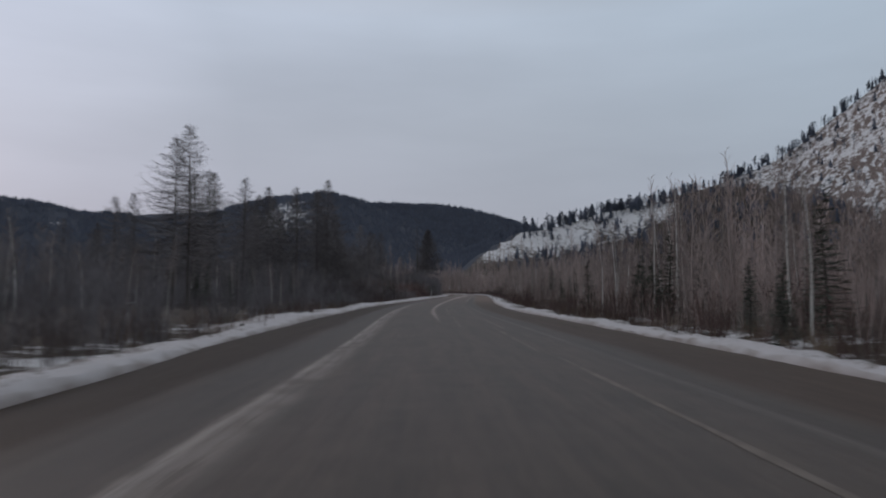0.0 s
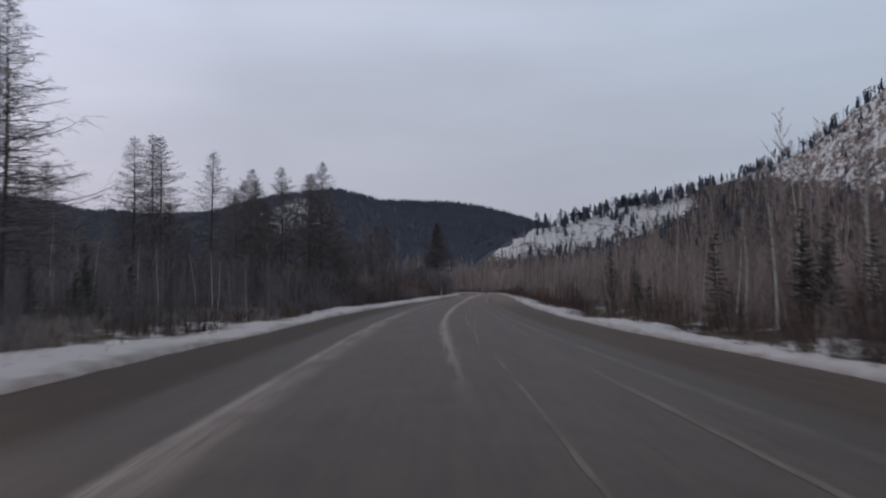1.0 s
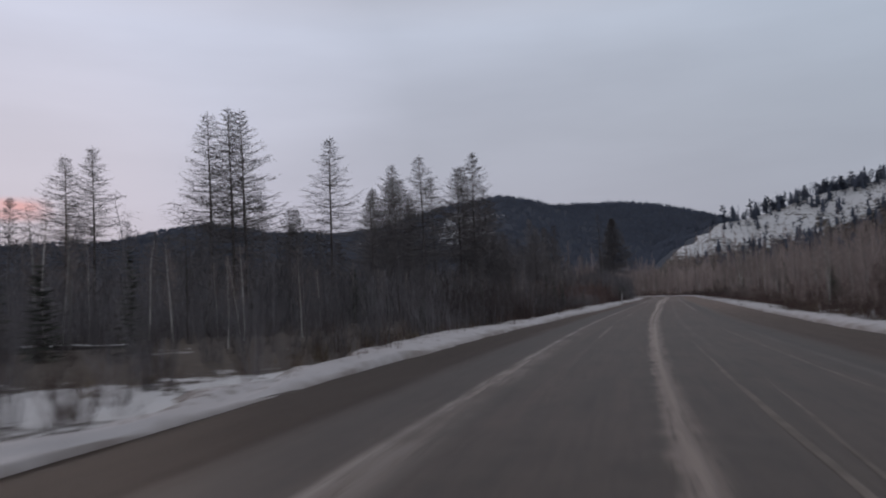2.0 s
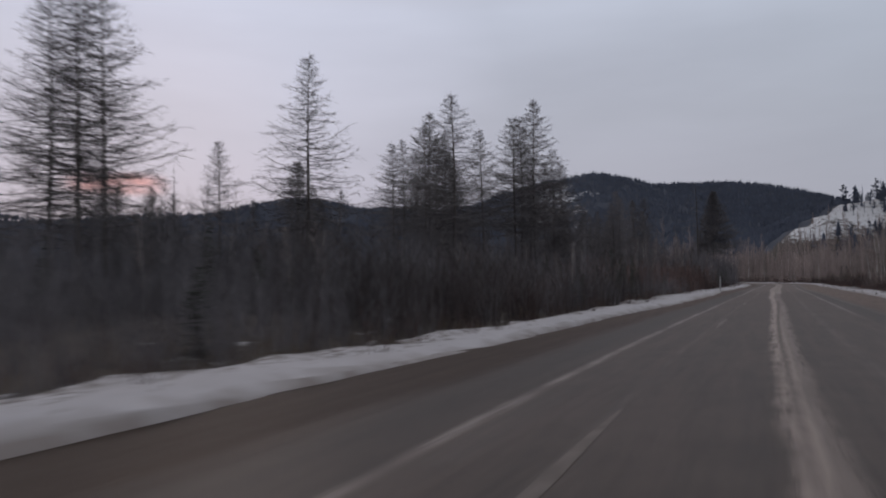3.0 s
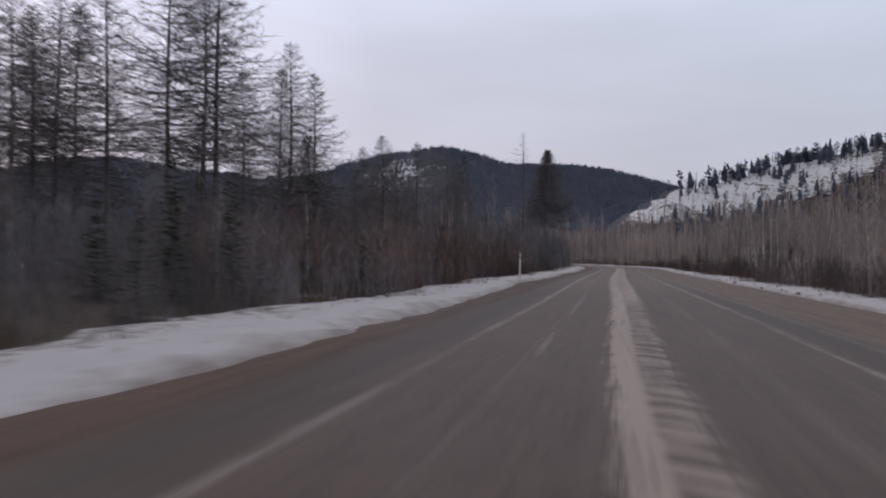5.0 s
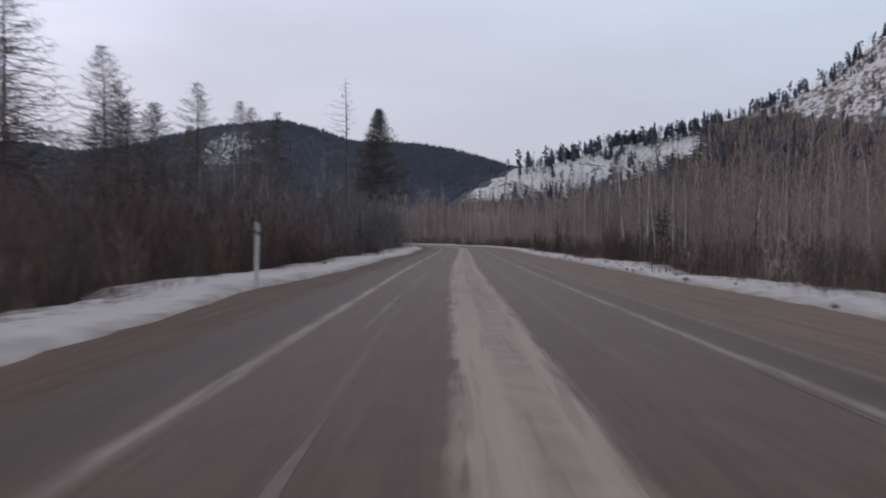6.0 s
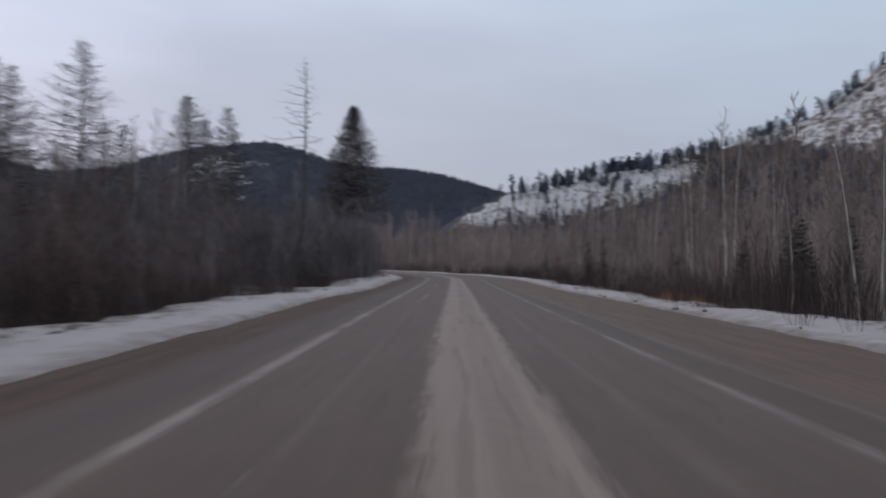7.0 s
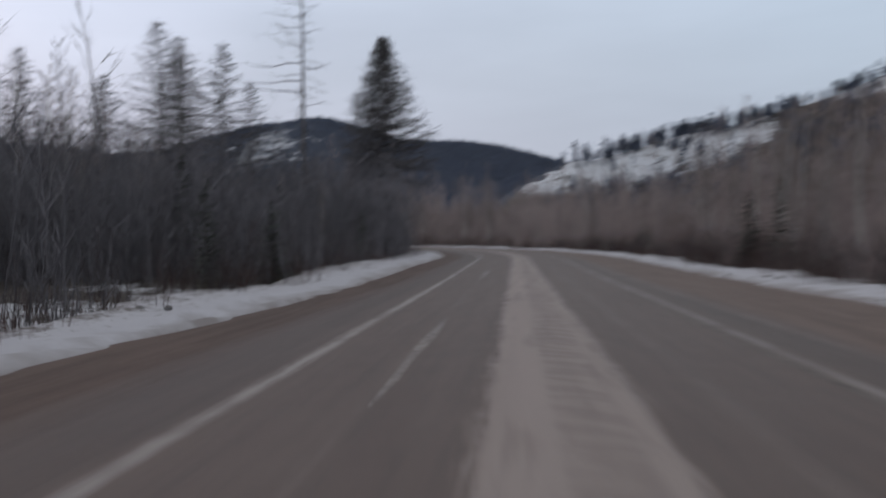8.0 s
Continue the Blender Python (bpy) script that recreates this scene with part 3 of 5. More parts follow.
def strip(name, lateral, along, height, mat, uv=None):
    """A sheet swept along the road: lateral stations (metres right of the centre; may vary along), height(across, i)."""
    n = len(lateral)
    verts, uvs = [], []
    for i in along:
        for j in range(n):
            u = lateral[j](i) if callable(lateral[j]) else lateral[j]
            p = LINE[i] + SIDE[i] * u
            verts.append((p[0], p[1], height(u, i, j)))
            uvs.append((u, i + LINE_Y[0]) if uv is None else uv(u, i, j))
    faces = [(a * n + b, a * n + b + 1, (a + 1) * n + b + 1, (a + 1) * n + b) for a in range(len(along) - 1) for b in range(n - 1)]
    me = mesh_of(name, verts, faces, mat, True)
    layer = me.uv_layers.new(name="UVMap")
    flat = np.array([uvs[l.vertex_index] for l in me.loops], np.float32)
    layer.data.foreach_set("uv", flat.ravel())
    return new(name, me)


def road_rise(i):
    return float(valley_rise(LINE[i][1]))


def ridge_shape(y):
    """Half width of the snow ridge along the middle of the road, and how far it lies to the right."""
    half = np.interp(y, [27, 39, 66, 96, 117, 150, 186, 240], [0.0, 0.10, 0.15, 0.27, 0.40, 0.56, 0.58, 0.50])
    drift = 0.15 * np.clip((y - 50) / 20, 0, 1) * np.clip((120 - y) / 22, 0, 1) - 0.08 * np.clip((y - 112) / 12, 0, 1) * np.clip((200 - y) / 40, 0, 1)
    return float(half), float(drift)


def road_height(u, i, j=0):
    half, drift = ridge_shape(i + LINE_Y[0])
    snow = 0.028 * max(0.0, 1 - ((u - drift) / (half + 0.12)) ** 2) if half > 0 else 0.0
    return 0.05 - 0.010 * abs(u - 0.3) + road_rise(i) + snow


ROAD = tagged(strip("road", [-5.9, -5.0, -4.1, -3.3, -2.6, -1.9, -1.2, -0.8, -0.6, -0.4, -0.2, 0.0, 0.2, 0.4, 0.6, 0.8, 1.3, 2.0, 2.7, 3.4, 4.2, 5.0, 5.8, 6.5, 7.2], range(0, len(LINE)), road_height, M_ROAD),
              "worn grey asphalt road with sandy shoulders and packed snow streaks", "road", kind="structure")


def verge(name, side, seed):
    r = np.random.RandomState(seed)
    n = len(LINE)
    i = np.arange(n)
    if side > 0:
        edge = np.interp(i + LINE_Y[0], [0, 20, 35, 46, 55, 70, 100, 134, 150, 160, 168, 176, 186, 201, 226], [6.0, 5.85, 5.9, 5.6, 5.6, 5.8, 6.2, 6.5, 6.7, 6.7, 6.85, 6.8, 6.8, 6.4, 6.4])
    else:       # the left edge bows out by the clearing
        edge = np.interp(i + LINE_Y[0], [0, 13, 20, 36, 44, 64, 82, 92, 107, 120, 128, 146, 152, 159, 166, 176, 188, 198, 215], [5.2, 5.55, 5.9, 5.78, 5.55, 5.6, 5.28, 5.32, 4.8, 4.75, 4.65, 5.15, 5.65, 5.25, 5.0, 5.1, 5.35, 4.9, 5.2])
    edge = edge + 0.05 * waves(i, i * 0, 17.0, seed) * 2 + 0.06 * waves(i, i * 0, 5.0, seed + 1) * 2
    wide = np.interp(i + LINE_Y[0], [0, 40, 60, 95, 120, 150, 180, 196, 240], [1.1, 1.1, 1.2, 1.6, 2.3, 3.0, 3.1, 3.1, 3.1] if side > 0 else [1.7, 1.8, 1.9, 2.1, 3.4, 3.0, 3.3, 4.0, 4.0])
    wide = wide + 0.8 * waves(i, i * 0, 24.0, seed + 2) * 2 + 0.6 * waves(i, i * 0, 7.0, seed + 3) * 2
    wide = np.clip(wide, 0.8, 4.6)
    tall = 0.13 + 0.08 * waves(i, i * 0, 13.0, seed + 4) * 2
    lumps = r.uniform(-1, 1, (n, 12))
    ragged = np.abs(waves(i, i * 0, 3.1, seed + 6)) * 0.7 + np.clip(r.normal(0, 0.22, n), -0.3, 0.5)
    shares = [0.0, 0.06, 0.16, 0.28, 0.40, 0.52, 0.64, 0.76, 0.88, 1.0]
    profile = [-0.10, 0.25, 0.60, 0.85, 1.0, 1.0, 0.95, 0.85, 0.55, -1.1]
    lateral = [(lambda k, s=s: side * (edge[k] + s * (wide[k] + ragged[k] * s * s))) for s in shares]
    if side < 0:
        lateral, order = lateral[::-1], list(range(len(shares)))[::-1]
    else:
        order = list(range(len(shares)))

    def height(u, k, j):
        q = order[j]
        base = 0.0 if q else -0.06
        return base + max(0.05, tall[k]) * profile[q] + lumps[k, q] * 0.07 * (0 < q < 9) + road_rise(k)

    ob = strip(name, lateral, range(0, n), height, M_VERGE, uv=lambda u, k, j: (shares[order[j]], k))
    return tagged(ob, "ploughed roadside bank of old snow, gritty at the edge", "snow bank", kind="structure")


verge("verge_left", -1, 21)
verge("verge_right", 1, 37)


# ---- building wood ----
class Geo:
    """Corners and triangles gathered for one mesh."""

    def __init__(self):
        self.v, self.f = [], []

    def tube(self, pts, radii, n=3):
        base = len(self.v)
        for k, (p, r) in enumerate(zip(pts, radii)):
            d = (pts[min(k + 1, len(pts) - 1)] - pts[max(k - 1, 0)]).normalized()
            a = d.orthogonal().normalized()
            b = d.cross(a)
            for s in range(n):
                w = 6.2832 * s / n
                self.v.append(p + (a * math.cos(w) + b * math.sin(w)) * r)
        for k in range(len(pts) - 1):
            for s in range(n):
                a, b = base + k * n + s, base + k * n + (s + 1) % n
                self.f += [(a, b, b + n), (a, b + n, a + n)]

    def sliver(self, p, q, w, side):
        base = len(self.v)
        self.v += [p - side * w, p + side * w, q]
        self.f.append((base, base + 1, base + 2))

    def arrays(self):
        return np.array([tuple(p) for p in self.v], np.float32), np.array(self.f, np.int32)

    def mesh(self, name, mat):
        return mesh_quick(name, *self.arrays(), mat)


def trunk_line(r, height, bow, n=9):
    a = r.uniform(0, 6.28)
    b = r.uniform(0, 6.28)
    out = []
    for k in range(n):
        s = k / (n - 1)
        off = bow * s * s
        wob = 0.10 * math.sin(s * 7 + b) * s
        out.append(Vector((math.cos(a) * off + wob, math.sin(a) * off - wob, s * height)))
    return out


def at_height(line, s):
    k = min(len(line) - 2, int(s * (len(line) - 1)))
    return line[k].lerp(line[k + 1], s * (len(line) - 1) - k)


def limb(g, r, p, d, length, rad, rise, twigs, twig_len, twig_w, segs=3, hang=0.0):
    """One bough: a bent tapering stick with side twigs."""
    pts = [p]
    cur = d.copy()
    for k in range(segs):
        cur = (cur + Vector((r.uniform(-.2, .2), r.uniform(-.2, .2), rise / segs + r.uniform(-.16, .16)))).normalized()
        pts.append(pts[-1] + cur * (length / segs))
    g.tube(pts, [rad * (1 - 0.75 * k / segs) for k in range(segs + 1)], 3)
    side = d.cross(Vector((0, 0, 1))).normalized()
    for k in range(twigs):
        s = 0.18 + 0.82 * (k + r.random()) / twigs
        q = at_height(pts, min(s, 0.999))
        w = side * r.choice((-1, 1)) * r.uniform(0.5, 1.0) + cur * r.uniform(0.3, 0.9) + Vector((0, 0, r.uniform(-0.5, 0.5) - hang))
        w.normalize()
        ln = twig_len * r.uniform(0.5, 1.2) * (1.15 - 0.6 * s)
        e = q + w * ln
        up = Vector((r.uniform(-1, 1), r.uniform(-1, 1), r.uniform(-1, 1))).normalized()
        g.sliver(q, e, twig_w, up.cross(w).normalized())
        for m in range(1):
            q2 = q.lerp(e, r.uniform(0.25, 0.8))
            w2 = (w + Vector((r.uniform(-1, 1), r.uniform(-1, 1), r.uniform(-0.9, 0.6) - hang))).normalized()
            g.sliver(q2, q2 + w2 * ln * 0.5, twig_w * 0.8, w2.orthogonal().normalized())


def larch_geo(seed, height, reach=0.15, low=0.25, boughs=110, bare=False, twig_w=0.016, twigs=15, lift=0.0, lop=0.14):
    """A larch in winter: a cone of long level boughs that sag from the stem and turn up at their tips, set with short fine twigs.
    lop: how much longer the boughs are on the side of -x."""
    r = random.Random(seed)
    line = trunk_line(r, height, r.uniform(0.1, 0.5))
    trunk, crown = Geo(), Geo()
    rad = height * 0.0098
    trunk.tube(line, [rad * (1.25 if k == 0 else 1 - 0.93 * k / 8) for k in range(9)], 8)
    heavy = math.pi if bare else r.uniform(0, 6.28)
    for k in range(boughs):
        s = low + (0.975 - low) * ((k + r.random()) / boughs) ** 0.92
        t = (s - low) / (1 - low)
        a = k * 2.4 + r.uniform(-0.6, 0.6)
        full = min(1.0, 0.80 + t * 1.4) * (1.0 - t) ** (0.66 + 0.30 * t)
        span = height * reach * full * r.choice((0.55, 0.8, 0.9, 0.97, 1.04, 1.1)) * (1 + lop * math.cos(a - heavy)) + 0.12
        tilt = lift * (1 - 0.5 * t) - 0.04 + 0.55 * t ** 1.4 + r.uniform(-0.14, 0.14)
        d = Vector((math.cos(a), math.sin(a), tilt)).normalized()
        pts, cur = [at_height(line, s)], d.copy()
        side = Vector((-math.sin(a), math.cos(a), 0))
        sag, up = r.uniform(0.0, 0.20), r.uniform(0.15, 0.55)
        for m in range(4):
            bend = -sag if m < 2 else up * 0.5
            cur = (cur + Vector((0, 0, bend)) + side * r.uniform(-.20, .20) + Vector((0, 0, r.uniform(-.08, .08)))).normalized()
            pts.append(pts[-1] + cur * span / 4)
        thick = 0.010 + (0.012 if bare else 0.0075) * span
        crown.tube(pts, [thick * (1 - 0.8 * m / 4) for m in range(5)], 3)
        n = 5 if bare else int(twigs * (0.5 + 0.5 * (1 - t)))
        for m in range(n):
            q = at_height(pts, min(0.999, 0.10 + 0.90 * (m + r.random()) / n))
            w = side * r.uniform(0.4, 1.0) * r.choice((-1, 1)) + d * r.uniform(0.2, 0.9) + Vector((0, 0, r.uniform(-0.50, 0.38)))
            w.normalize()
            ln = (0.13 * span + 0.30) * r.uniform(0.5, 1.4)
            e = q + w * ln
            crown.sliver(q, e, twig_w, w.orthogonal().normalized())
            for c in range(2):
                f = q.lerp(e, r.uniform(0.2, 0.9))
                g = (w + Vector((r.uniform(-.9, .9), r.uniform(-.9, .9), r.uniform(-0.8, 0.6)))).normalized()
                crown.sliver(f, f + g * ln * 0.6, twig_w * 0.75, g.cross(w).normalized())
    return trunk, crown


def birch_geo(seed, height, boughs=38):
    r = random.Random(seed)
    line = trunk_line(r, height, r.uniform(0.2, 1.3))
    trunk, crown = Geo(), Geo()
    rad = height * 0.0092
    trunk.tube(line, [rad * (1.2 if k == 0 else 1 - 0.88 * k / 8) for k in range(9)], 7)
    for k in range(boughs):
        s = 0.30 + 0.68 * ((k + r.random()) / boughs)
        span = height * 0.27 * (1.08 - s) ** 0.6 * r.uniform(0.5, 1.1)
        a = k * 2.4 + r.uniform(-0.6, 0.6)
        d = Vector((math.cos(a), math.sin(a), r.uniform(0.9, 1.9))).normalized()
        limb(crown, r, at_height(line, s), d, span, 0.009 + 0.006 * span, 0.2, 6, 0.5 * span + 0.1, 0.016, segs=2, hang=0.0)
    return trunk, crown


def spruce_geo(seed, height, spread=0.20, tiers=20):
    """A young evergreen: whorls of boughs carrying flat sprays of needles."""
    r = random.Random(seed)
    line = trunk_line(r, height, 0.1)
    trunk, crown = Geo(), Geo()
    trunk.tube(line, [height * 0.011 * (1 - 0.93 * k / 8) for k in range(9)], 6)
    for k in range(tiers):
        s = 0.06 + 0.93 * (k / tiers)
        for m in range(7 if s < 0.7 else 5):
            span = height * spread * (1 - s) ** 0.8 * r.uniform(0.6, 1.15) + 0.10
            a = m * 0.9 + k * 1.3 + r.uniform(-0.4, 0.4)
            d = Vector((math.cos(a), math.sin(a), r.uniform(-0.35, 0.15) + 0.5 * s))
            d.normalize()
            p = at_height(line, min(0.999, s + r.uniform(-0.015, 0.015)))
            e = p + d * span
            side = d.cross(Vector((0, 0, 1))).normalized()
            crown.tube([p, e], [0.012 + 0.006 * span, 0.004], 3)
            n = 4
            for c in range(n):
                q = p.lerp(e, 0.15 + 0.85 * c / n)
                for w in (-1, 1):
                    t = (side * w + d * r.uniform(0.5, 1.1) + Vector((0, 0, r.uniform(-0.35, 0.1)))).normalized()
                    ln = span * 0.42 * r.uniform(0.6, 1.2) * (1.1 - 0.6 * c / n) + 0.06
                    crown.sliver(q, q + t * ln, 0.035 + 0.03 * span, (d + Vector((0, 0, r.uniform(-0.4, 0.4)))).normalized())
    return trunk, crown


def tree(name, label, category, trunk, crown, bark, twig, group):
    root = tagged(new(name), label, category, group)
    for part_name, g, mat in (("trunk", trunk, bark), ("crown", crown, twig)):
        new(part_name, g.mesh(name + "_" + part_name, mat)).parent = root
    return root


def stand(root, x, y, scale=1.0, turn=0.0, lean=(0, 0), sink=0.10, first=False):
    z = float(ground_height(x, y)[0][0]) - sink
    m = pose(x, y, z, lean[0], lean[1], turn)
    if first:
        root.scale = (scale, scale, scale)
        root.matrix_basis = m @ Matrix.Diagonal((scale, scale, scale, 1))
        return root
    keep = root.scale.copy()
    root.scale = (1, 1, 1)
    ob = copy_thing(root, m @ Matrix.Diagonal((scale, scale, scale, 1)))
    root.scale = keep
    return ob


class Kind:
    """One shape of tree, put up as often as it is called for."""

    def __init__(self, make):
        self.make, self.root = make, None

    def put(self, x, y, scale=1.0, turn=0.0, lean=(0, 0)):
        if self.root is None:
            self.root = self.make()
            return stand(self.root, x, y, scale, turn, lean, first=True)
        return stand(self.root, x, y, scale, turn, lean)


def larch_kind(seed, reach, low, boughs, bare=False, label="tall bare larch with drooping boughs beside the road", twig_w=0.016, twigs=29, lift=0.0, lop=0.14):
    return Kind(lambda: tree("larch", label, "larch tree", *larch_geo(seed, 20.0, reach, low, boughs, bare, twig_w, twigs, lift, lop), M_LARCH, M_TWIG, "larches along the road"))


LARCH_FULL = [larch_kind(11, 0.30, 0.22, 150), larch_kind(12, 0.35, 0.20, 180, lift=0.04), larch_kind(13, 0.31, 0.20, 165, lift=0.10)]
LARCH_SLIM = [larch_kind(14, 0.31, 0.32, 135, lift=0.12), larch_kind(15, 0.27, 0.36, 112, lift=0.28)]
LARCH_LIGHT = [larch_kind(19, 0.22, 0.18, 62, False, "young bare larch in the wood", 0.035, 9), larch_kind(20, 0.18, 0.20, 62, False, "slim young bare larch in the wood", 0.035, 9)]
LARCH_BARE = larch_kind(16, 0.17, 0.48, 46, True, "dead-topped larch with few bare boughs above the wood", lift=0.12, lop=0.5)
LARCH_DEAD = larch_kind(18, 0.05, 0.60, 12, True, "dead leafless larch stem standing in the wood")
LARCH_DENSE = larch_kind(17, 0.38, 0.03, 250, False, "dense dark larch with boughs to the ground", 0.045, 13)

LARCH_ROUND = larch_kind(23, 0.44, 0.22, 120, False, "bushy round-crowned young larch at the wood edge", 0.03, 22, 0.55)
LARCH_BROAD = larch_kind(22, 0.245, 0.34, 340, False, "broad dense dark larch standing at the bend", 0.024, 44, 0.14)

# the tall ones that stand out against the sky: kind, x, y, height of the top, turn
TALL = [
    (LARCH_FULL[2], -17.8, 47.0, 12.2, 30), (LARCH_FULL[1], -19.1, 47.7, 11.6, 130),
    (LARCH_FULL[0], -31.4, 90.0, 16.6, 0), (LARCH_FULL[2], -33.4, 90.0, 16.4, 75), (LARCH_SLIM[1], -31.0, 91.2, 16.6, 200),
    (LARCH_FULL[0], -34.0, 113.0, 19.5, 140), (LARCH_FULL[2], -41.0, 111.0, 12.9, 20),
    (LARCH_SLIM[0], -38.2, 135.8, 17.0, 10), (LARCH_SLIM[1], -40.9, 143.7, 19.0, 95), (LARCH_SLIM[0], -39.8, 149.2, 23.4, 250),
    (LARCH_FULL[1], -30.2, 134.1, 21.0, 45), (LARCH_SLIM[1], -35.2, 156.6, 22.1, 170), (LARCH_SLIM[0], -31.0, 157.5, 23.6, 300),
    (LARCH_SLIM[0], -29.4, 161.3, 26.7, 210), (LARCH_FULL[2], -31.4, 179.3, 23.1, 60),
    (LARCH_FULL[1], -26.5, 212.5, 18.0, 110), (LARCH_FULL[1], -27.8, 241.7, 20.5, 15), (LARCH_FULL[1], -25.6, 240.2, 17.5, 85), (LARCH_FULL[2], -27.3, 254.7, 22.3, 190),
    (LARCH_FULL[1], -43.4, 260.4, 20.6, 280),
    (LARCH_SLIM[0], -36.2, 140.0, 19.5, 33), (LARCH_SLIM[1], -37.1, 150.0, 18.4, 140), (LARCH_SLIM[1], -38.0, 153.0, 18.0, 230),
    (LARCH_SLIM[0], -32.1, 164.0, 24.8, 80), (LARCH_FULL[1], -33.7, 174.0, 18.7, 10), (LARCH_FULL[0], -31.8, 187.0, 22.0, 320), (LARCH_FULL[2], -33.6, 181.5, 21.0, 150),
    (LARCH_FULL[2], -49.2, 165.0, 22.5, 70), (LARCH_FULL[0], -42.5, 160.0, 23.1, 180), (LARCH_FULL[1], -47.1, 168.0, 24.4, 260),
    (LARCH_DEAD, -62.1, 128.0, 14.9, 0), (LARCH_ROUND, -60.1, 118.0, 11.2, 40), (LARCH_DENSE, -46.8, 130.0, 14.6, 210),
    (LARCH_SLIM[0], -69.7, 125.0, 14.0, 15), (LARCH_ROUND, -57.7, 120.0, 11.3, 105), (LARCH_ROUND, -65.3, 128.0, 12.2, 190), (LARCH_ROUND, -56.3, 122.0, 10.8, 280),
    (LARCH_SLIM[1], -58.5, 150.0, 15.3, 50), (LARCH_FULL[1], -52.3, 138.0, 15.8, 140), (LARCH_SLIM[0], -50.6, 145.0, 13.3, 220), (LARCH_FULL[0], -56.6, 135.0, 11.5, 300),
    (LARCH_FULL[2], -38.2, 83.5, 12.7, 25), (LARCH_FULL[1], -40.4, 83.2, 12.3, 115), (LARCH_SLIM[0], -39.7, 78.0, 8.7, 205),
    (LARCH_FULL[0], -30.7, 205.0, 14.2, 95), (LARCH_FULL[2], -30.5, 210.0, 15.5, 185), (LARCH_FULL[1], -31.4, 200.0, 12.7, 275), (LARCH_FULL[1], -22.3, 182.0, 13.8, 5), (LARCH_ROUND, -27.5, 196.0, 12.6, 60), (LARCH_ROUND, -26.0, 200.5, 13.4, 150),
    (LARCH_FULL[1], -35.7, 264.0, 25.8, 65), (LARCH_FULL[2], -31.8, 228.0, 14.8, 155), (LARCH_FULL[0], -34.5, 285.0, 24.9, 245), (LARCH_FULL[1], -33.6, 210.0, 17.2, 335),
    (LARCH_DENSE, -32.0, 138.0, 9.0, 33), (LARCH_DENSE, -29.0, 158.0, 11.5, 130),
    (LARCH_DENSE, -30.0, 181.0, 14.0, 240), (LARCH_DENSE, -36.4, 147.0, 8.5, 290), (LARCH_DENSE, -34.0, 115.0, 8.0, 15), (LARCH_DENSE, -14.5, 262.0, 13.0, 99), (LARCH_DENSE, -15.0, 245.0, 9.0, 160),
    (LARCH_BARE, -12.8, 233.0, 22.7, 0), (LARCH_BROAD, -10.9, 258.2, 23.9, 0),
]
for kind, x, y, top, turn in TALL:
    kind.put(x, y, (top + 0.4) / 20.0, turn)

BIRCH = [Kind(lambda s=s, h=h, l=l: tree("birch", l, "birch tree", *birch_geo(s, h), M_BIRCH, M_BIRCH_TWIG, "birches beside the road"))
         for s, h, l in ((31, 10.0, "slender leafless birch with a pale trunk"), (32, 11.0, "leaning leafless birch with grey white bark"),
                         (33, 9.0, "thin leafless birch among brush"), (34, 12.0, "tall leafless birch with upswept twigs"))]
SPRUCE = [Kind(lambda s=s, h=h, w=w: tree("young_spruce", "dark green young spruce among bare birches", "spruce tree", *spruce_geo(s, h, w), M_LARCH, M_NEEDLE, "young spruces beside the road"))
          for s, h, w in ((41, 5.0, 0.24), (42, 6.0, 0.20), (43, 4.0, 0.28))]


def scatter(seed, count, y0, y1, off0, off1, side, gap=1.2, skip=None, clear=8.6):
    """Places beside the road: metres beyond its edge, from y0 to y1 along it."""
    r = np.random.RandomState(seed)
    out = []
    tries = 0
    while len(out) < count and tries < count * 12:
        tries += 1
        i = int(r.uniform(y0, y1) - LINE_Y[0])
        i = min(max(i, 0), len(LINE) - 1)
        off = off0 + (off1 - off0) * r.random_sample() ** 1.2
        u = (ROAD_RIGHT + off) if side > 0 else (ROAD_LEFT - off)
        p = LINE[i] + SIDE[i] * u + r.uniform(-0.5, 0.5, 2)
        if skip and skip(p[0], p[1]):
            continue
        if any((p[0] - q[0]) ** 2 + (p[1] - q[1]) ** 2 < gap * gap for q in out):
            continue
        out.append((p[0], p[1]))
    if not out:
        return out
    a = np.abs(road_place(np.array([p[0] for p in out]), np.array([p[1] for p in out]))[0])
    return [p for p, d in zip(out, a) if d > clear]


def clearing(x, y):
    return ((x + 16) / 9) ** 2 + ((y - 50) / 26) ** 2 < 1 or nook(x, y) < 1


rnd = random.Random(5)


def tall_enough(x, y, near, far):
    """Young growth by the road, taller wood behind: a height that grows with the way from the road."""
    off = x - np.interp(y, LINE[:300, 1], LINE[:300, 0])
    if off > 0:
        along = np.interp(y, [0, 62, 90, 160, 200, 230], [0.78, 0.78, 0.64, 0.68, 0.82, 0.94])
    else:
        along = np.interp(y, [0, 165, 205], [0.85, 0.85, 1.35])
    return along * (near + (far - near) * min(1.0, max(0.0, (abs(off) - 6) / 30.0)))


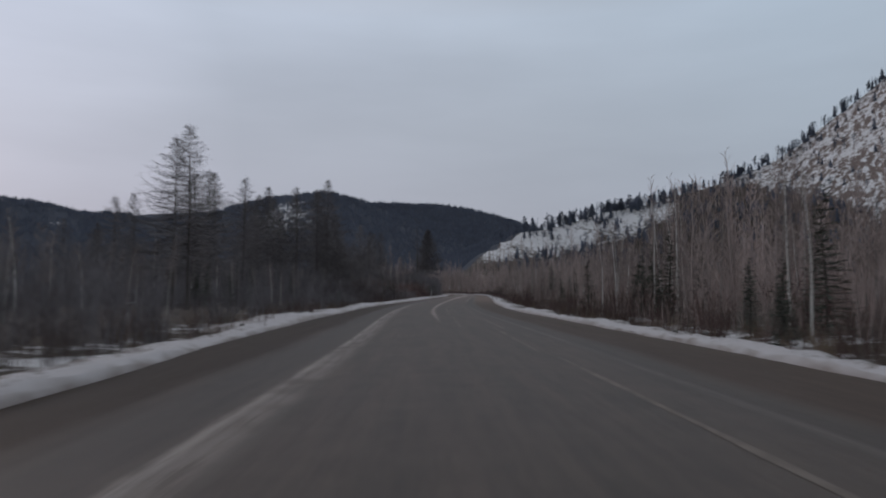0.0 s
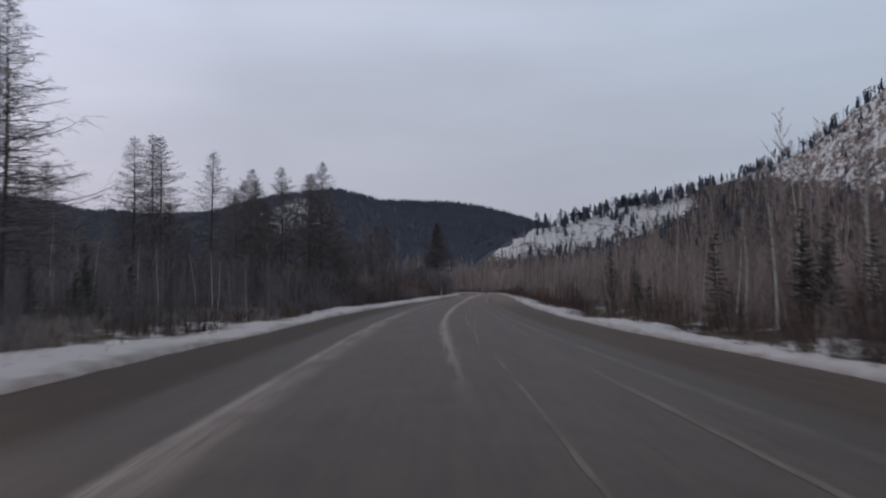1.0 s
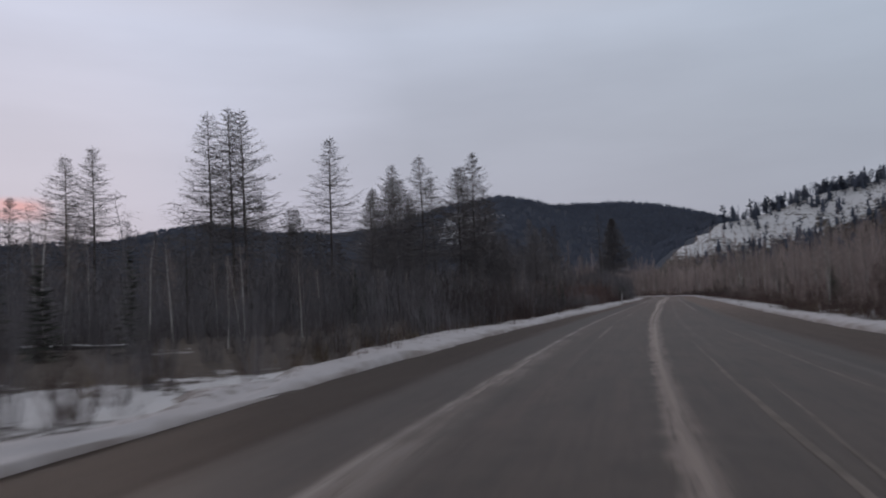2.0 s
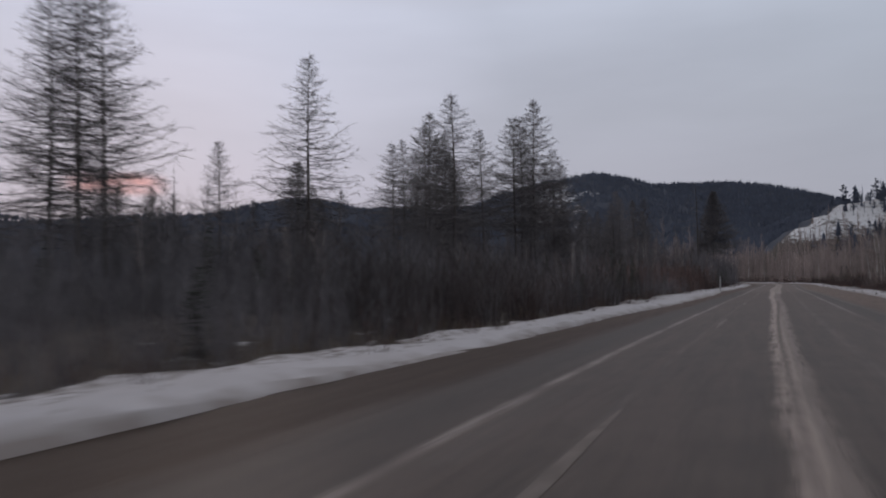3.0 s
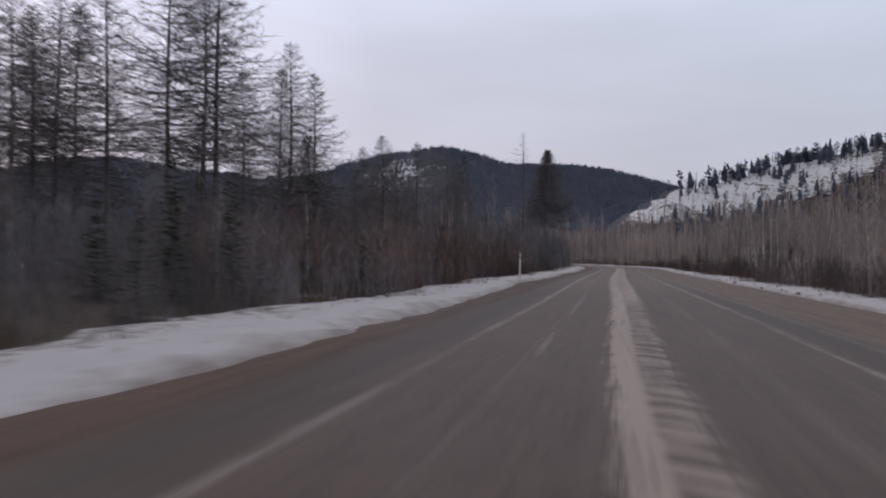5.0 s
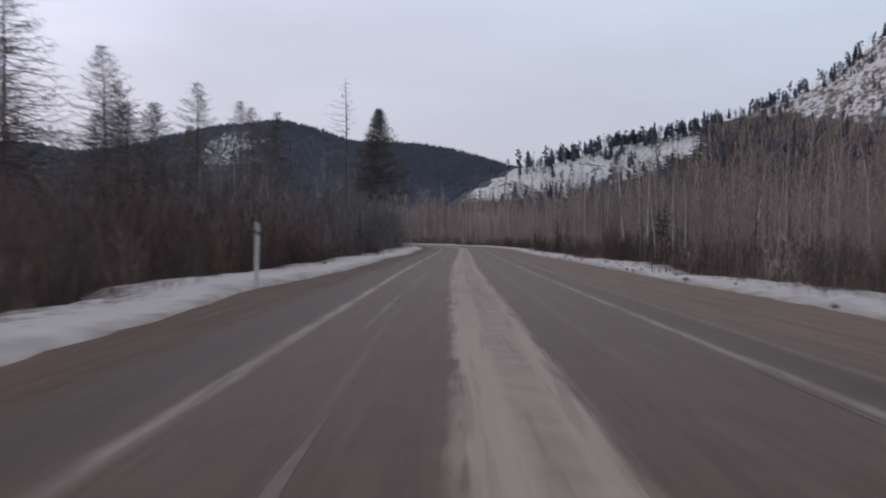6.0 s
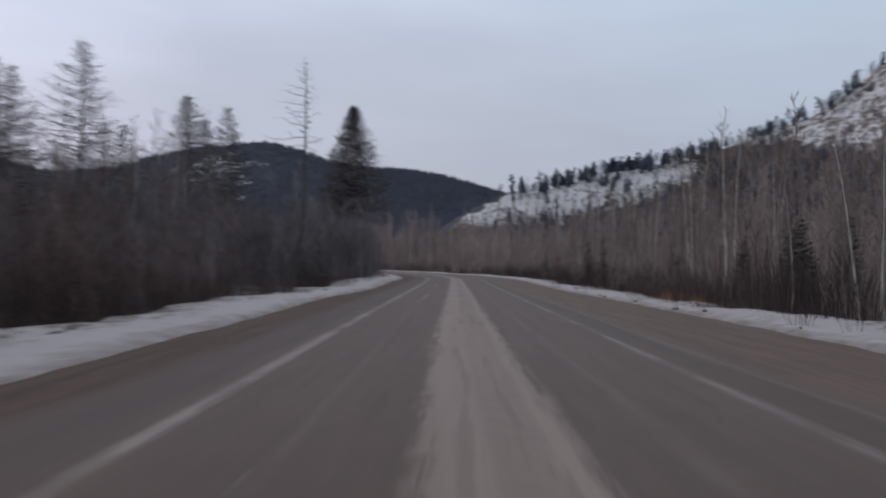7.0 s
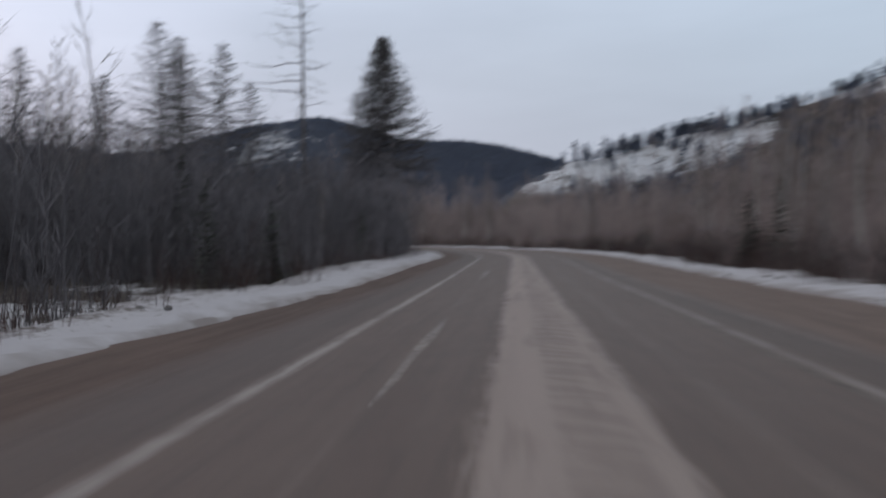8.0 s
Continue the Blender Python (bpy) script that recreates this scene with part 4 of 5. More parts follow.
for p in scatter(51, 188, 0, 335, 5.5, 20, 1, 1.1):
    rnd.choice(BIRCH).put(p[0], p[1], tall_enough(p[0], p[1], 0.72, 0.98) * rnd.uniform(0.75, 1.12), rnd.uniform(0, 360), (rnd.uniform(-4, 4), rnd.uniform(-4, 4)))
for p in scatter(52, 74, 20, 270, 7, 30, -1, 1.5, clearing) + scatter(53, 18, 20, 75, 9, 24, -1, 1.5):
    rnd.choice(BIRCH).put(p[0], p[1], tall_enough(p[0], p[1], 0.30, 0.75) * rnd.uniform(0.8, 1.2), rnd.uniform(0, 360), (rnd.uniform(-4, 4), rnd.uniform(-4, 4)))
# the clumps of taller pale birches that stand out: x, y, height
PALE = [Kind(lambda s=s, h=h, l=l: tree("birch", l, "birch tree", *birch_geo(s, h), M_PALE_BIRCH, M_BIRCH_TWIG, "birches beside the road"))
        for s, h, l in ((35, 10.5, "white-barked leafless birch in a clump"), (36, 10.5, "crooked white-barked leafless birch in a clump"))]
for x, y, tall in ((13.6, 44.6, 8.2), (13.0, 45.4, 7.2), (12.4, 45.0, 6.6), (10.7, 48.0, 6.4), (16.4, 52.0, 8.0), (20, 66, 10.5), (18.6, 64, 9.5), (16.4, 74, 8.0), (18, 200, 10.8), (19.2, 201.5, 10.2),
                   (17.2, 203, 9.6), (18.4, 206.5, 10.0), (20.0, 198, 9.0), (18.6, 215, 8.8), (20.3, 229, 10.4), (19.4, 230.5, 9.8), (21.2, 228, 9.6), (22.0, 231, 10.0), (23.0, 217, 10.6), (23.8, 218.5, 10.0),
                   (-22, 70, 4.4), (-24, 71, 4.8), (-20.5, 73, 4.0), (12.9, 178.5, 5.6), (14.3, 179.6, 5.8), (-20.5, 214, 10.0), (-21.5, 216, 10.5), (-22.6, 217, 9.6), (-19.6, 217.5, 9.8), (-23.6, 215, 10.2)):
    rnd.choice(PALE).put(x, y, tall / 10.5, rnd.uniform(0, 360), (rnd.uniform(-6, 6), rnd.uniform(-6, 6)))
for p in scatter(54, 34, 0, 320, 4.0, 18, 1, 2.4) + scatter(58, 8, 16, 110, 4.5, 16, 1, 2.6):
    rnd.choice(SPRUCE).put(p[0], p[1], rnd.uniform(0.40, 0.90), rnd.uniform(0, 360))
# darker young spruces in clumps at the edge of the right-hand wood: x, y, height
for x, y, tall in ((12.6, 50, 4.6), (13.4, 52, 4.2), (11.6, 41, 3.8), (12.6, 42.5, 4.3), (13.8, 40.5, 4.5), (12.0, 44, 3.4), (15.6, 187, 4.8), (14.4, 184, 3.2), (17.4, 191, 5.4), (16.4, 194, 4.2),
                   (13.6, 212, 3.6), (13.4, 236, 2.7), (14.2, 242, 2.3), (15.4, 249, 3.0), (14.6, 140, 4.6), (13.8, 137, 3.4), (15.2, 96, 4.4), (14.0, 98, 3.2), (9.7, 21.6, 2.5), (10.5, 23.2, 2.8), (10.0, 24.6, 2.2), (11.6, 46.4, 3.6), (12.4, 47.6, 3.2)):
    rnd.choice(SPRUCE).put(x, y, tall / 5.0, rnd.uniform(0, 360))
for x, y, tall in ((-20.0, 57.0, 3.4), (-21.5, 58.6, 3.0), (-19.2, 60.0, 3.8), (-23.2, 57.2, 3.2), (-22.4, 61.0, 4.2), (-18.0, 62.5, 3.0), (-12.6, 129.5, 3.5), (-13.6, 131.0, 3.9), (-11.9, 131.6, 3.2), (-14.6, 129.0, 3.6), (-13.0, 133.2, 3.4)):
    rnd.choice(SPRUCE).put(x, y, tall / 5.0, rnd.uniform(0, 360))
for p in scatter(55, 70, 20, 270, 4.5, 22, -1, 2.0, clearing):
    rnd.choice(SPRUCE).put(p[0], p[1], tall_enough(p[0], p[1], 0.5, 1.1) * rnd.uniform(0.75, 1.2), rnd.uniform(0, 360))
for p in scatter(56, 14, 10, 320, 14, 40, 1, 4.0):
    rnd.choice(LARCH_LIGHT).put(p[0], p[1], rnd.uniform(0.28, 0.40), rnd.uniform(0, 360))
for p in scatter(57, 46, 60, 330, 14, 60, -1, 3.0):
    rnd.choice(LARCH_LIGHT).put(p[0], p[1], tall_enough(p[0], p[1], 0.20, 0.46) * rnd.uniform(0.8, 1.15), rnd.uniform(0, 360))


# ---- what cannot be counted: brush, grass, the wood behind, the woods on the hills ----
def many(name, variants, places, mat, label, category, seed=1, lean=0.06):
    """Copies of small shapes at (x, y, z, scale), joined into one object."""
    r = np.random.RandomState(seed)
    vs, fs, base = [], [], 0
    for x, y, z, s in places:
        v, f = variants[r.randint(len(variants))]
        a = r.uniform(0, 6.28)
        c, d = math.cos(a) * s, math.sin(a) * s
        w = np.empty_like(v)
        k = r.uniform(-lean, lean, 2)
        w[:, 0] = v[:, 0] * c - v[:, 1] * d + x + v[:, 2] * s * k[0]
        w[:, 1] = v[:, 0] * d + v[:, 1] * c + y + v[:, 2] * s * k[1]
        w[:, 2] = v[:, 2] * s * r.uniform(0.85, 1.2) + z
        vs.append(w)
        fs.append(f + base)
        base += len(v)
    me = mesh_quick(name, np.concatenate(vs), np.concatenate(fs), mat)
    return tagged(new(name, me), label, category, kind="stuff")


def on_ground(places, smin, smax, seed, sink=0.05):
    r = np.random.RandomState(seed)
    x, y = np.array([p[0] for p in places]), np.array([p[1] for p in places])
    z = ground_height(x, y)[0]
    return list(zip(x, y, z - sink, r.uniform(smin, smax, len(x))))


def shrub_geo(seed, stems, height, width):
    r = random.Random(seed)
    g = Geo()
    for k in range(stems):
        a, q = r.uniform(0, 6.28), r.random() ** 0.5
        p = Vector((math.cos(a) * q * width * 0.35, math.sin(a) * q * width * 0.35, -0.1))
        out = Vector((math.cos(a) * q * width, math.sin(a) * q * width, height * r.uniform(0.55, 1.0)))
        m = p.lerp(out, 0.5) + Vector((r.uniform(-.1, .1), r.uniform(-.1, .1), 0.1 * height))
        g.tube([p, m, out], [0.013, 0.009, 0.003], 3)
        for c in range(4):
            b = m.lerp(out, r.uniform(-0.4, 0.9))
            w = (out - p).normalized() + Vector((r.uniform(-.8, .8), r.uniform(-.8, .8), r.uniform(-0.1, 0.5)))
            w.normalize()
            g.sliver(b, b + w * height * r.uniform(0.15, 0.35), 0.008, w.orthogonal().normalized())
    return g.arrays()


def tuft_geo(seed, blades, height):
    r = random.Random(seed)
    g = Geo()
    for k in range(blades):
        a, q = r.uniform(0, 6.28), r.random() ** 0.5 * 0.22
        p = Vector((math.cos(a) * q, math.sin(a) * q, -0.03))
        w = Vector((r.uniform(-.5, .5), r.uniform(-.5, .5), 1)).normalized()
        g.sliver(p, p + w * height * r.uniform(0.5, 1.1), 0.007, w.orthogonal().normalized())
    return g.arrays()


def pole_tree_geo(seed, height, boughs=25):
    """A thin leafless tree for the depth of the wood."""
    r = random.Random(seed)
    g = Geo()
    line = trunk_line(r, height, r.uniform(0.1, 0.8), 5)
    g.tube(line, [height * 0.008 * (1 - 0.85 * k / 4) for k in range(5)], 4)
    for k in range(boughs):
        s = 0.28 + 0.71 * (k + r.random()) / boughs
        a = k * 2.4
        span = height * 0.27 * (1.04 - s) ** 0.55 * r.uniform(0.5, 1.1)
        d = Vector((math.cos(a), math.sin(a), r.uniform(0.7, 2.0))).normalized()
        p = at_height(line, s)
        e = p + d * span
        g.sliver(p, e, 0.030, d.orthogonal().normalized())
        for c in range(3):
            q = p.lerp(e, r.uniform(0.2, 0.9))
            w = (d + Vector((r.uniform(-.7, .7), r.uniform(-.7, .7), r.uniform(-.3, .5)))).normalized()
            g.sliver(q, q + w * span * 0.55, 0.024, w.orthogonal().normalized())
    return g.arrays()


def conifer_geo(seed, tiers=4, n=6, wide=0.20):
    """A far evergreen, 1 high: ragged skirts on a stem."""
    r = random.Random(seed)
    g = Geo()
    if tiers > 2:
        g.tube([Vector((0, 0, -0.1)), Vector((0, 0, 0.5))], [0.02, 0.012], 3)
    for k in range(tiers):
        z0, z1 = (0.14 if tiers > 2 else 0.0) + 0.80 * k / tiers, 0.36 + 0.64 * (k + 1) / tiers
        w = wide * (1 - k / tiers) ** 0.8 + 0.03
        top = Vector((r.uniform(-.01, .01), r.uniform(-.01, .01), min(1.0, z1)))
        ring = [Vector((math.cos(6.283 * s / n + k) * w * r.uniform(0.55, 1.2), math.sin(6.283 * s / n + k) * w * r.uniform(0.55, 1.2), z0 + r.uniform(-.05, .05))) for s in range(n)]
        base = len(g.v)
        g.v += ring + [top]
        g.f += [(base + s, base + (s + 1) % n, base + n) for s in range(n)]
    return g.arrays()


SHRUBS = [shrub_geo(61, 17, 2.2, 0.9), shrub_geo(62, 15, 1.6, 0.8), shrub_geo(63, 19, 2.8, 1.1)]
many("brush", SHRUBS, on_ground(scatter(71, 470, 0, 330, 1.7, 10, -1, 0.5, clearing) + scatter(72, 250, 5, 82, 2.2, 22, -1, 0.7), 0.3, 0.95, 1), M_DARKWOOD, "tangled leafless willow brush along the left verge", "brush", 2)
many("brush", SHRUBS, on_ground(scatter(73, 420, -5, 335, 1.3, 9, 1, 0.5), 0.3, 1.1, 3), M_REDBRUSH, "reddish leafless brush along the right verge", "brush", 4)
many("brush", SHRUBS, on_ground(scatter(87, 420, 146, 262, 3.3, 9, 1, 0.5), 0.45, 0.85, 39) + on_ground(scatter(88, 200, 150, 230, 3.4, 7, -1, 0.5), 0.3, 0.6, 40), M_DUSKBRUSH, "dark tangled undergrowth behind the snow banks", "brush", 41)
BUSH = []
for seed, stems, tall, width in ((171, 34, 1.9, 0.9), (172, 28, 1.4, 0.8), (173, 40, 2.4, 1.1)):
    def bush(seed=seed, stems=stems, tall=tall, width=width):
        return tagged(new("bush", mesh_quick("bush", *shrub_geo(seed, stems, tall, width), M_REDBRUSH)), "leafless reddish brown bush standing in roadside snow", "bush", "bushes along the verges")
    BUSH.append(Kind(bush))
for p in scatter(82, 60, 0, 300, 1.5, 4.5, -1, 1.2) + scatter(83, 60, 0, 300, 1.2, 4.5, 1, 1.2):
    rnd.choice(BUSH).put(p[0], p[1], rnd.uniform(0.35, 0.85), rnd.uniform(0, 360))
TUFTS = [tuft_geo(65, 30, 0.55), tuft_geo(66, 24, 0.4), tuft_geo(67, 36, 0.7)]
LOW_SHRUBS = [shrub_geo(68, 7, 2.0, 1.0), shrub_geo(69, 8, 1.5, 1.1)]
many("verge_brush", LOW_SHRUBS, on_ground(scatter(85, 620, 0, 300, 1.3, 4.8, -1, 0.4, None, 6.5), 0.2, 0.55, 27, -0.05), M_REDBRUSH, "low dark twigs sticking out of the snow bank", "brush", 28)
many("verge_brush", LOW_SHRUBS, on_ground(scatter(86, 700, 0, 300, 1.5, 4.2, 1, 0.35, None, 7.2), 0.2, 0.6, 29, -0.05), M_REDBRUSH, "low brown twigs sticking out of the snow bank", "brush", 30)
many("dry_grass", TUFTS, on_ground(scatter(74, 1100, 0, 300, 1.0, 5, -1, 0.25) + scatter(75, 1100, 0, 300, 0.9, 5, 1, 0.25), 0.5, 1.2, 5, -0.12), M_GRASS, "dry yellow grass standing out of the snow", "grass", 6)
r = np.random.RandomState(89)
low_growth = [(-12.2 + a * 0.8, 46.6 + b * 1.0) for a, b in r.normal(0, 1, (34, 2))] + [(x, y) for x, y in zip(r.uniform(-25, -11.5, 170), r.uniform(50, 78, 170)) if x > -29 + (y - 50) * 0.1]
many("brush", SHRUBS, on_ground(low_growth, 0.26, 0.52, 49), M_DUSKBRUSH, "dark low brush growing over the snowy clearing", "brush", 50)
r = np.random.RandomState(90)
many("dry_grass", TUFTS, on_ground([(11.2 + a * 0.5, 189.0 + b * 0.9) for a, b in r.normal(0, 1, (90, 2))], 0.8, 1.5, 33, -0.02), M_STRAW, "orange brown tall dry grass behind the snow bank", "grass", 34)
POLES = [pole_tree_geo(k, h) for k, h in ((81, 9.0), (82, 11.0), (83, 8.0), (84, 12.0), (85, 7.0))]
def wood_places(places, near, far, seed):
    return [(x, y, z, s * tall_enough(x, y, near, far)) for x, y, z, s in on_ground(places, 0.75, 1.2, seed)]


many("wood", POLES, wood_places(scatter(76, 900, -20, 340, 7, 70, -1, 0.7, clearing), 0.34, 0.85, 7), M_DARKWOOD, "thick leafless wood of birch and larch", "wood", 8)
many("wood", POLES, wood_places(scatter(77, 1350, -10, 330, 6, 46, 1, 0.6), 0.66, 1.16, 9), M_BAREWOOD, "thick leafless birch wood below the hill", "wood", 10)


def thicket_geo(seed, height, width, rods):
    """Young growth so close that single saplings are lost in it: stems with upswept twigs."""
    r = random.Random(seed)
    g = Geo()
    for k in range(rods):
        a, q = r.uniform(0, 6.28), r.random() ** 0.5 * width
        p = Vector((math.cos(a) * q, math.sin(a) * q, -0.1))
        tall = height * (0.45 + 0.6 * r.random() ** 1.6)
        w = Vector((r.uniform(-.16, .16), r.uniform(-.16, .16), 1)).normalized()
        e = p + w * tall
        g.sliver(p, e, 0.022, Vector((r.uniform(-1, 1), r.uniform(-1, 1), 0)).normalized())
        for c in range(6):
            b = p.lerp(e, 0.12 + 0.83 * r.random())
            d = (w + Vector((r.uniform(-.75, .75), r.uniform(-.75, .75), r.uniform(-.3, .3)))).normalized()
            g.sliver(b, b + d * tall * r.uniform(0.14, 0.30), 0.020, d.orthogonal().normalized())
    return g.arrays()


def bend_places(seed, count):
    r = np.random.RandomState(seed)
    x, y = r.uniform(-150, 150, count), 332 + 130 * r.uniform(0, 1, count) ** 1.4
    off = road_place(x, y)[0]
    return [(a, b) for a, b, o in zip(x, y, off) if o > 9.5]


many("bend_wood", POLES, on_ground(bend_places(141, 1300), 1.0, 1.38, 15), M_BAREWOOD, "brown leafless birch wood beyond the bend", "wood", 16)
THICKETS = [thicket_geo(k, 4.6, 1.5, 15) for k in (131, 132, 133, 134)]
many("thicket", THICKETS, wood_places(scatter(78, 1600, -10, 330, 3.0, 40, -1, 0.75, clearing), 0.50, 1.5, 11), M_DARKWOOD, "dark close-grown leafless young wood", "thicket", 12)
many("thicket", THICKETS, wood_places(scatter(80, 420, 0, 330, 2.5, 6, -1, 0.5, clearing), 0.36, 0.9, 37), M_DUSKBRUSH, "low dark leafless saplings along the snow bank", "thicket", 38)
many("thicket", THICKETS, wood_places(scatter(81, 300, 0, 330, 2.4, 6, 1, 0.5), 0.36, 0.9, 23), M_REDBRUSH, "low leafless saplings along the snow banks", "thicket", 24)
many("edge_thicket", THICKETS, on_ground(scatter(89, 210, 226, 268, 4.0, 13, -1, 0.6, None, 9.0), 1.1, 1.9, 43) + on_ground(scatter(90, 300, 200, 234, 7.5, 22, -1, 0.6, clearing), 0.8, 1.35, 51), M_DARKWOOD, "dark crowded leafless wood before the bend", "thicket", 44)
many("thicket", THICKETS, on_ground(scatter(91, 170, 84, 119, 4.2, 11, -1, 0.55), 0.42, 0.80, 45), M_DUSKBRUSH, "dark crowded leafless saplings behind the snow bank", "thicket", 46)
many("thicket", THICKETS, on_ground(scatter(92, 240, 58, 112, 16, 40, -1, 0.7, clearing), 0.55, 1.05, 47), M_DARKWOOD, "dark close-grown leafless young wood behind the clearing", "thicket", 48)
many("willow_thicket", THICKETS, on_ground(scatter(84, 290, 137, 186, 3.2, 15, -1, 0.7), 0.55, 0.95, 31), M_WILLOW, "reddish brown leafless willow thicket behind the snow bank", "thicket", 32)
many("thicket", THICKETS, wood_places(scatter(79, 1300, -10, 330, 4.0, 30, 1, 0.75), 0.52, 1.6, 13), M_BRUSH, "brown close-grown leafless young wood", "thicket", 14)
many("bend_thicket", THICKETS, on_ground(bend_places(142, 900), 1.4, 2.3, 17), M_BRUSH, "brown close-grown young wood beyond the bend", "thicket", 18)


def hill_places(seed, count, x0, x1, y0, y1, want, keep):
    r = np.random.RandomState(seed)
    x, y = r.uniform(x0, x1, count), r.uniform(y0, y1, count)
    z, which = land(x, y)
    ok = (which == want) & keep(x, y, z, r)
    return x[ok], y[ok], z[ok]


def crest_gap(x, y, k):
    c = CRESTS[k][0]
    return np.sqrt(((x[:, None] - c[None, :, 0]) ** 2 + (y[:, None] - c[None, :, 1]) ** 2).min(1))


def pine_geo(seed):
    """A far pine, 1 high: bare stem below, a loose uneven crown above."""
    r = random.Random(seed)
    g = Geo()
    g.tube([Vector((0, 0, -0.1)), Vector((r.uniform(-.03, .03), 0, 0.9))], [0.022, 0.010], 3)
    for k in range(16):
        z = r.uniform(0.38, 0.98)
        w = 0.17 * (1.15 - abs(z - 0.62) * 1.7)
        a = r.uniform(0, 6.28)
        p = Vector((math.cos(a) * w * r.uniform(0.1, 0.7), math.sin(a) * w * r.uniform(0.1, 0.7), z))
        e = p + Vector((math.cos(a), math.sin(a), r.uniform(-0.2, 0.6))) * w
        g.sliver(p - Vector((0, 0, 0.05)), e, 0.06, Vector((-math.sin(a), math.cos(a), r.uniform(-0.6, 0.6))))
        g.sliver(p - Vector((0, 0, 0.05)), e, 0.05, Vector((0, 0, 1)))
    return g.arrays()


def far_bare_geo(seed):
    """A leafless tree far up a slope, 1 high."""
    r = random.Random(seed)
    g = Geo()
    g.tube([Vector((0, 0, -0.05)), Vector((r.uniform(-.04, .04), r.uniform(-.04, .04), 0.95))], [0.014, 0.006], 3)
    for k in range(13):
        z = r.uniform(0.22, 0.85)
        a = r.uniform(0, 6.28)
        d = Vector((math.cos(a), math.sin(a), r.uniform(0.9, 2.2))).normalized()
        p = Vector((0, 0, z))
        g.sliver(p, p + d * 0.30 * (1.1 - z), 0.013, d.orthogonal().normalized())
    return g.arrays()


def foot_places(seed, count):
    r = np.random.RandomState(seed)
    x, y = r.uniform(-70, 520, count), r.uniform(400, 850, count)
    z, which = land(x, y)
    ok = (z < wood_line(x) - 6 + 7 * waves(x, y, 60.0, 8) + r.exponential(5.0, count)) & (which != 1)
    ok &= (x > 14 + spur_edge(y)) | (z < 9)
    return list(zip(x[ok], y[ok]))


FAR_BARE = [far_bare_geo(k) for k in range(161, 166)]
many("foot_wood", FAR_BARE, on_ground(foot_places(151, 10500), 9.0, 14.0, 19), M_BAREWOOD, "brown leafless wood climbing the foot of the snowy hill", "wood", 20)


FIRS = [conifer_geo(k, 2, 4, 0.27) for k in range(91, 95)]
PINES = [conifer_geo(k, 4) for k in (99, 100)] + [pine_geo(k) for k in (96, 97, 98)]


# every hill wood wears the needle colour with haze painted in
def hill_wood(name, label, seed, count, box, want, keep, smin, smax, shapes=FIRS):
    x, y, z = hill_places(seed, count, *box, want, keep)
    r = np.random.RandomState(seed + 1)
    return many(name, shapes, list(zip(x, y, z - 0.3, r.uniform(smin, smax, len(x)))), M_HAZED_WOOD, label, "far wood", seed + 2, 0.02)


def open_patch(x, y, z, r):
    bare = np.zeros(len(x))
    for px, py, size in CLEARINGS:
        bare = np.maximum(bare, np.exp(-((x - px) ** 2 + (y - py) ** 2) / size ** 2))
    return r.uniform(0, 1, len(x)) > bare * 0.8


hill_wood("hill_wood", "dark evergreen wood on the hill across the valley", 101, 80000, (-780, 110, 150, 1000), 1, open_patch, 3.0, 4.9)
hill_wood("far_ridge_wood", "dark evergreen wood on the far ridge, haze blue in its colour", 104, 26000, (-520, 460, 1180, 1540), 2, lambda x, y, z, r: z > 15, 4.5, 7.5)
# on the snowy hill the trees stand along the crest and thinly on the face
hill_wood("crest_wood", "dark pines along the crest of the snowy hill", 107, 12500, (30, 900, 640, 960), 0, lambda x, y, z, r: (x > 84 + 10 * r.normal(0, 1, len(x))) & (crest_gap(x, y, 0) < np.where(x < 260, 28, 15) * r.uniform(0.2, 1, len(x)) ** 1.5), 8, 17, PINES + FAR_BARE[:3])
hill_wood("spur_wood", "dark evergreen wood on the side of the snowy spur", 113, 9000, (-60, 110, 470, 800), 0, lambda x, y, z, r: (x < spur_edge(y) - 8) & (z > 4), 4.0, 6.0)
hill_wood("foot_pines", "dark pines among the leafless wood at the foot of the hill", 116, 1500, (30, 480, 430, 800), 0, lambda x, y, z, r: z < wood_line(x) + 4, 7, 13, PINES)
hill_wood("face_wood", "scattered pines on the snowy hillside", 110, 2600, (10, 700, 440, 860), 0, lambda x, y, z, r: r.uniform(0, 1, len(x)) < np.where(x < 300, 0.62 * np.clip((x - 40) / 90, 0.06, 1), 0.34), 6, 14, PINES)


# ---- by the road ----
def box_bm(bm, x0, x1, y0, y1, z0, z1, bevel=0.0):
    made = bmesh.ops.create_cube(bm, size=1.0, matrix=Matrix.Translation(((x0 + x1) / 2, (y0 + y1) / 2, (z0 + z1) / 2)) @ Matrix.Diagonal((x1 - x0, y1 - y0, z1 - z0, 1)))
    if bevel:
        edges = list({e for v in made["verts"] for e in v.link_edges})
        bmesh.ops.bevel(bm, geom=edges, offset=bevel, segments=2, affect="EDGES")


def part(name, bm, mat, parent, label=""):
    me = bpy.data.meshes.new(name)
    bm.to_mesh(me)
    bm.free()
    me.materials.append(mat)
    ob = new(name, me)
    ob.parent = parent
    return tagged(ob, label)


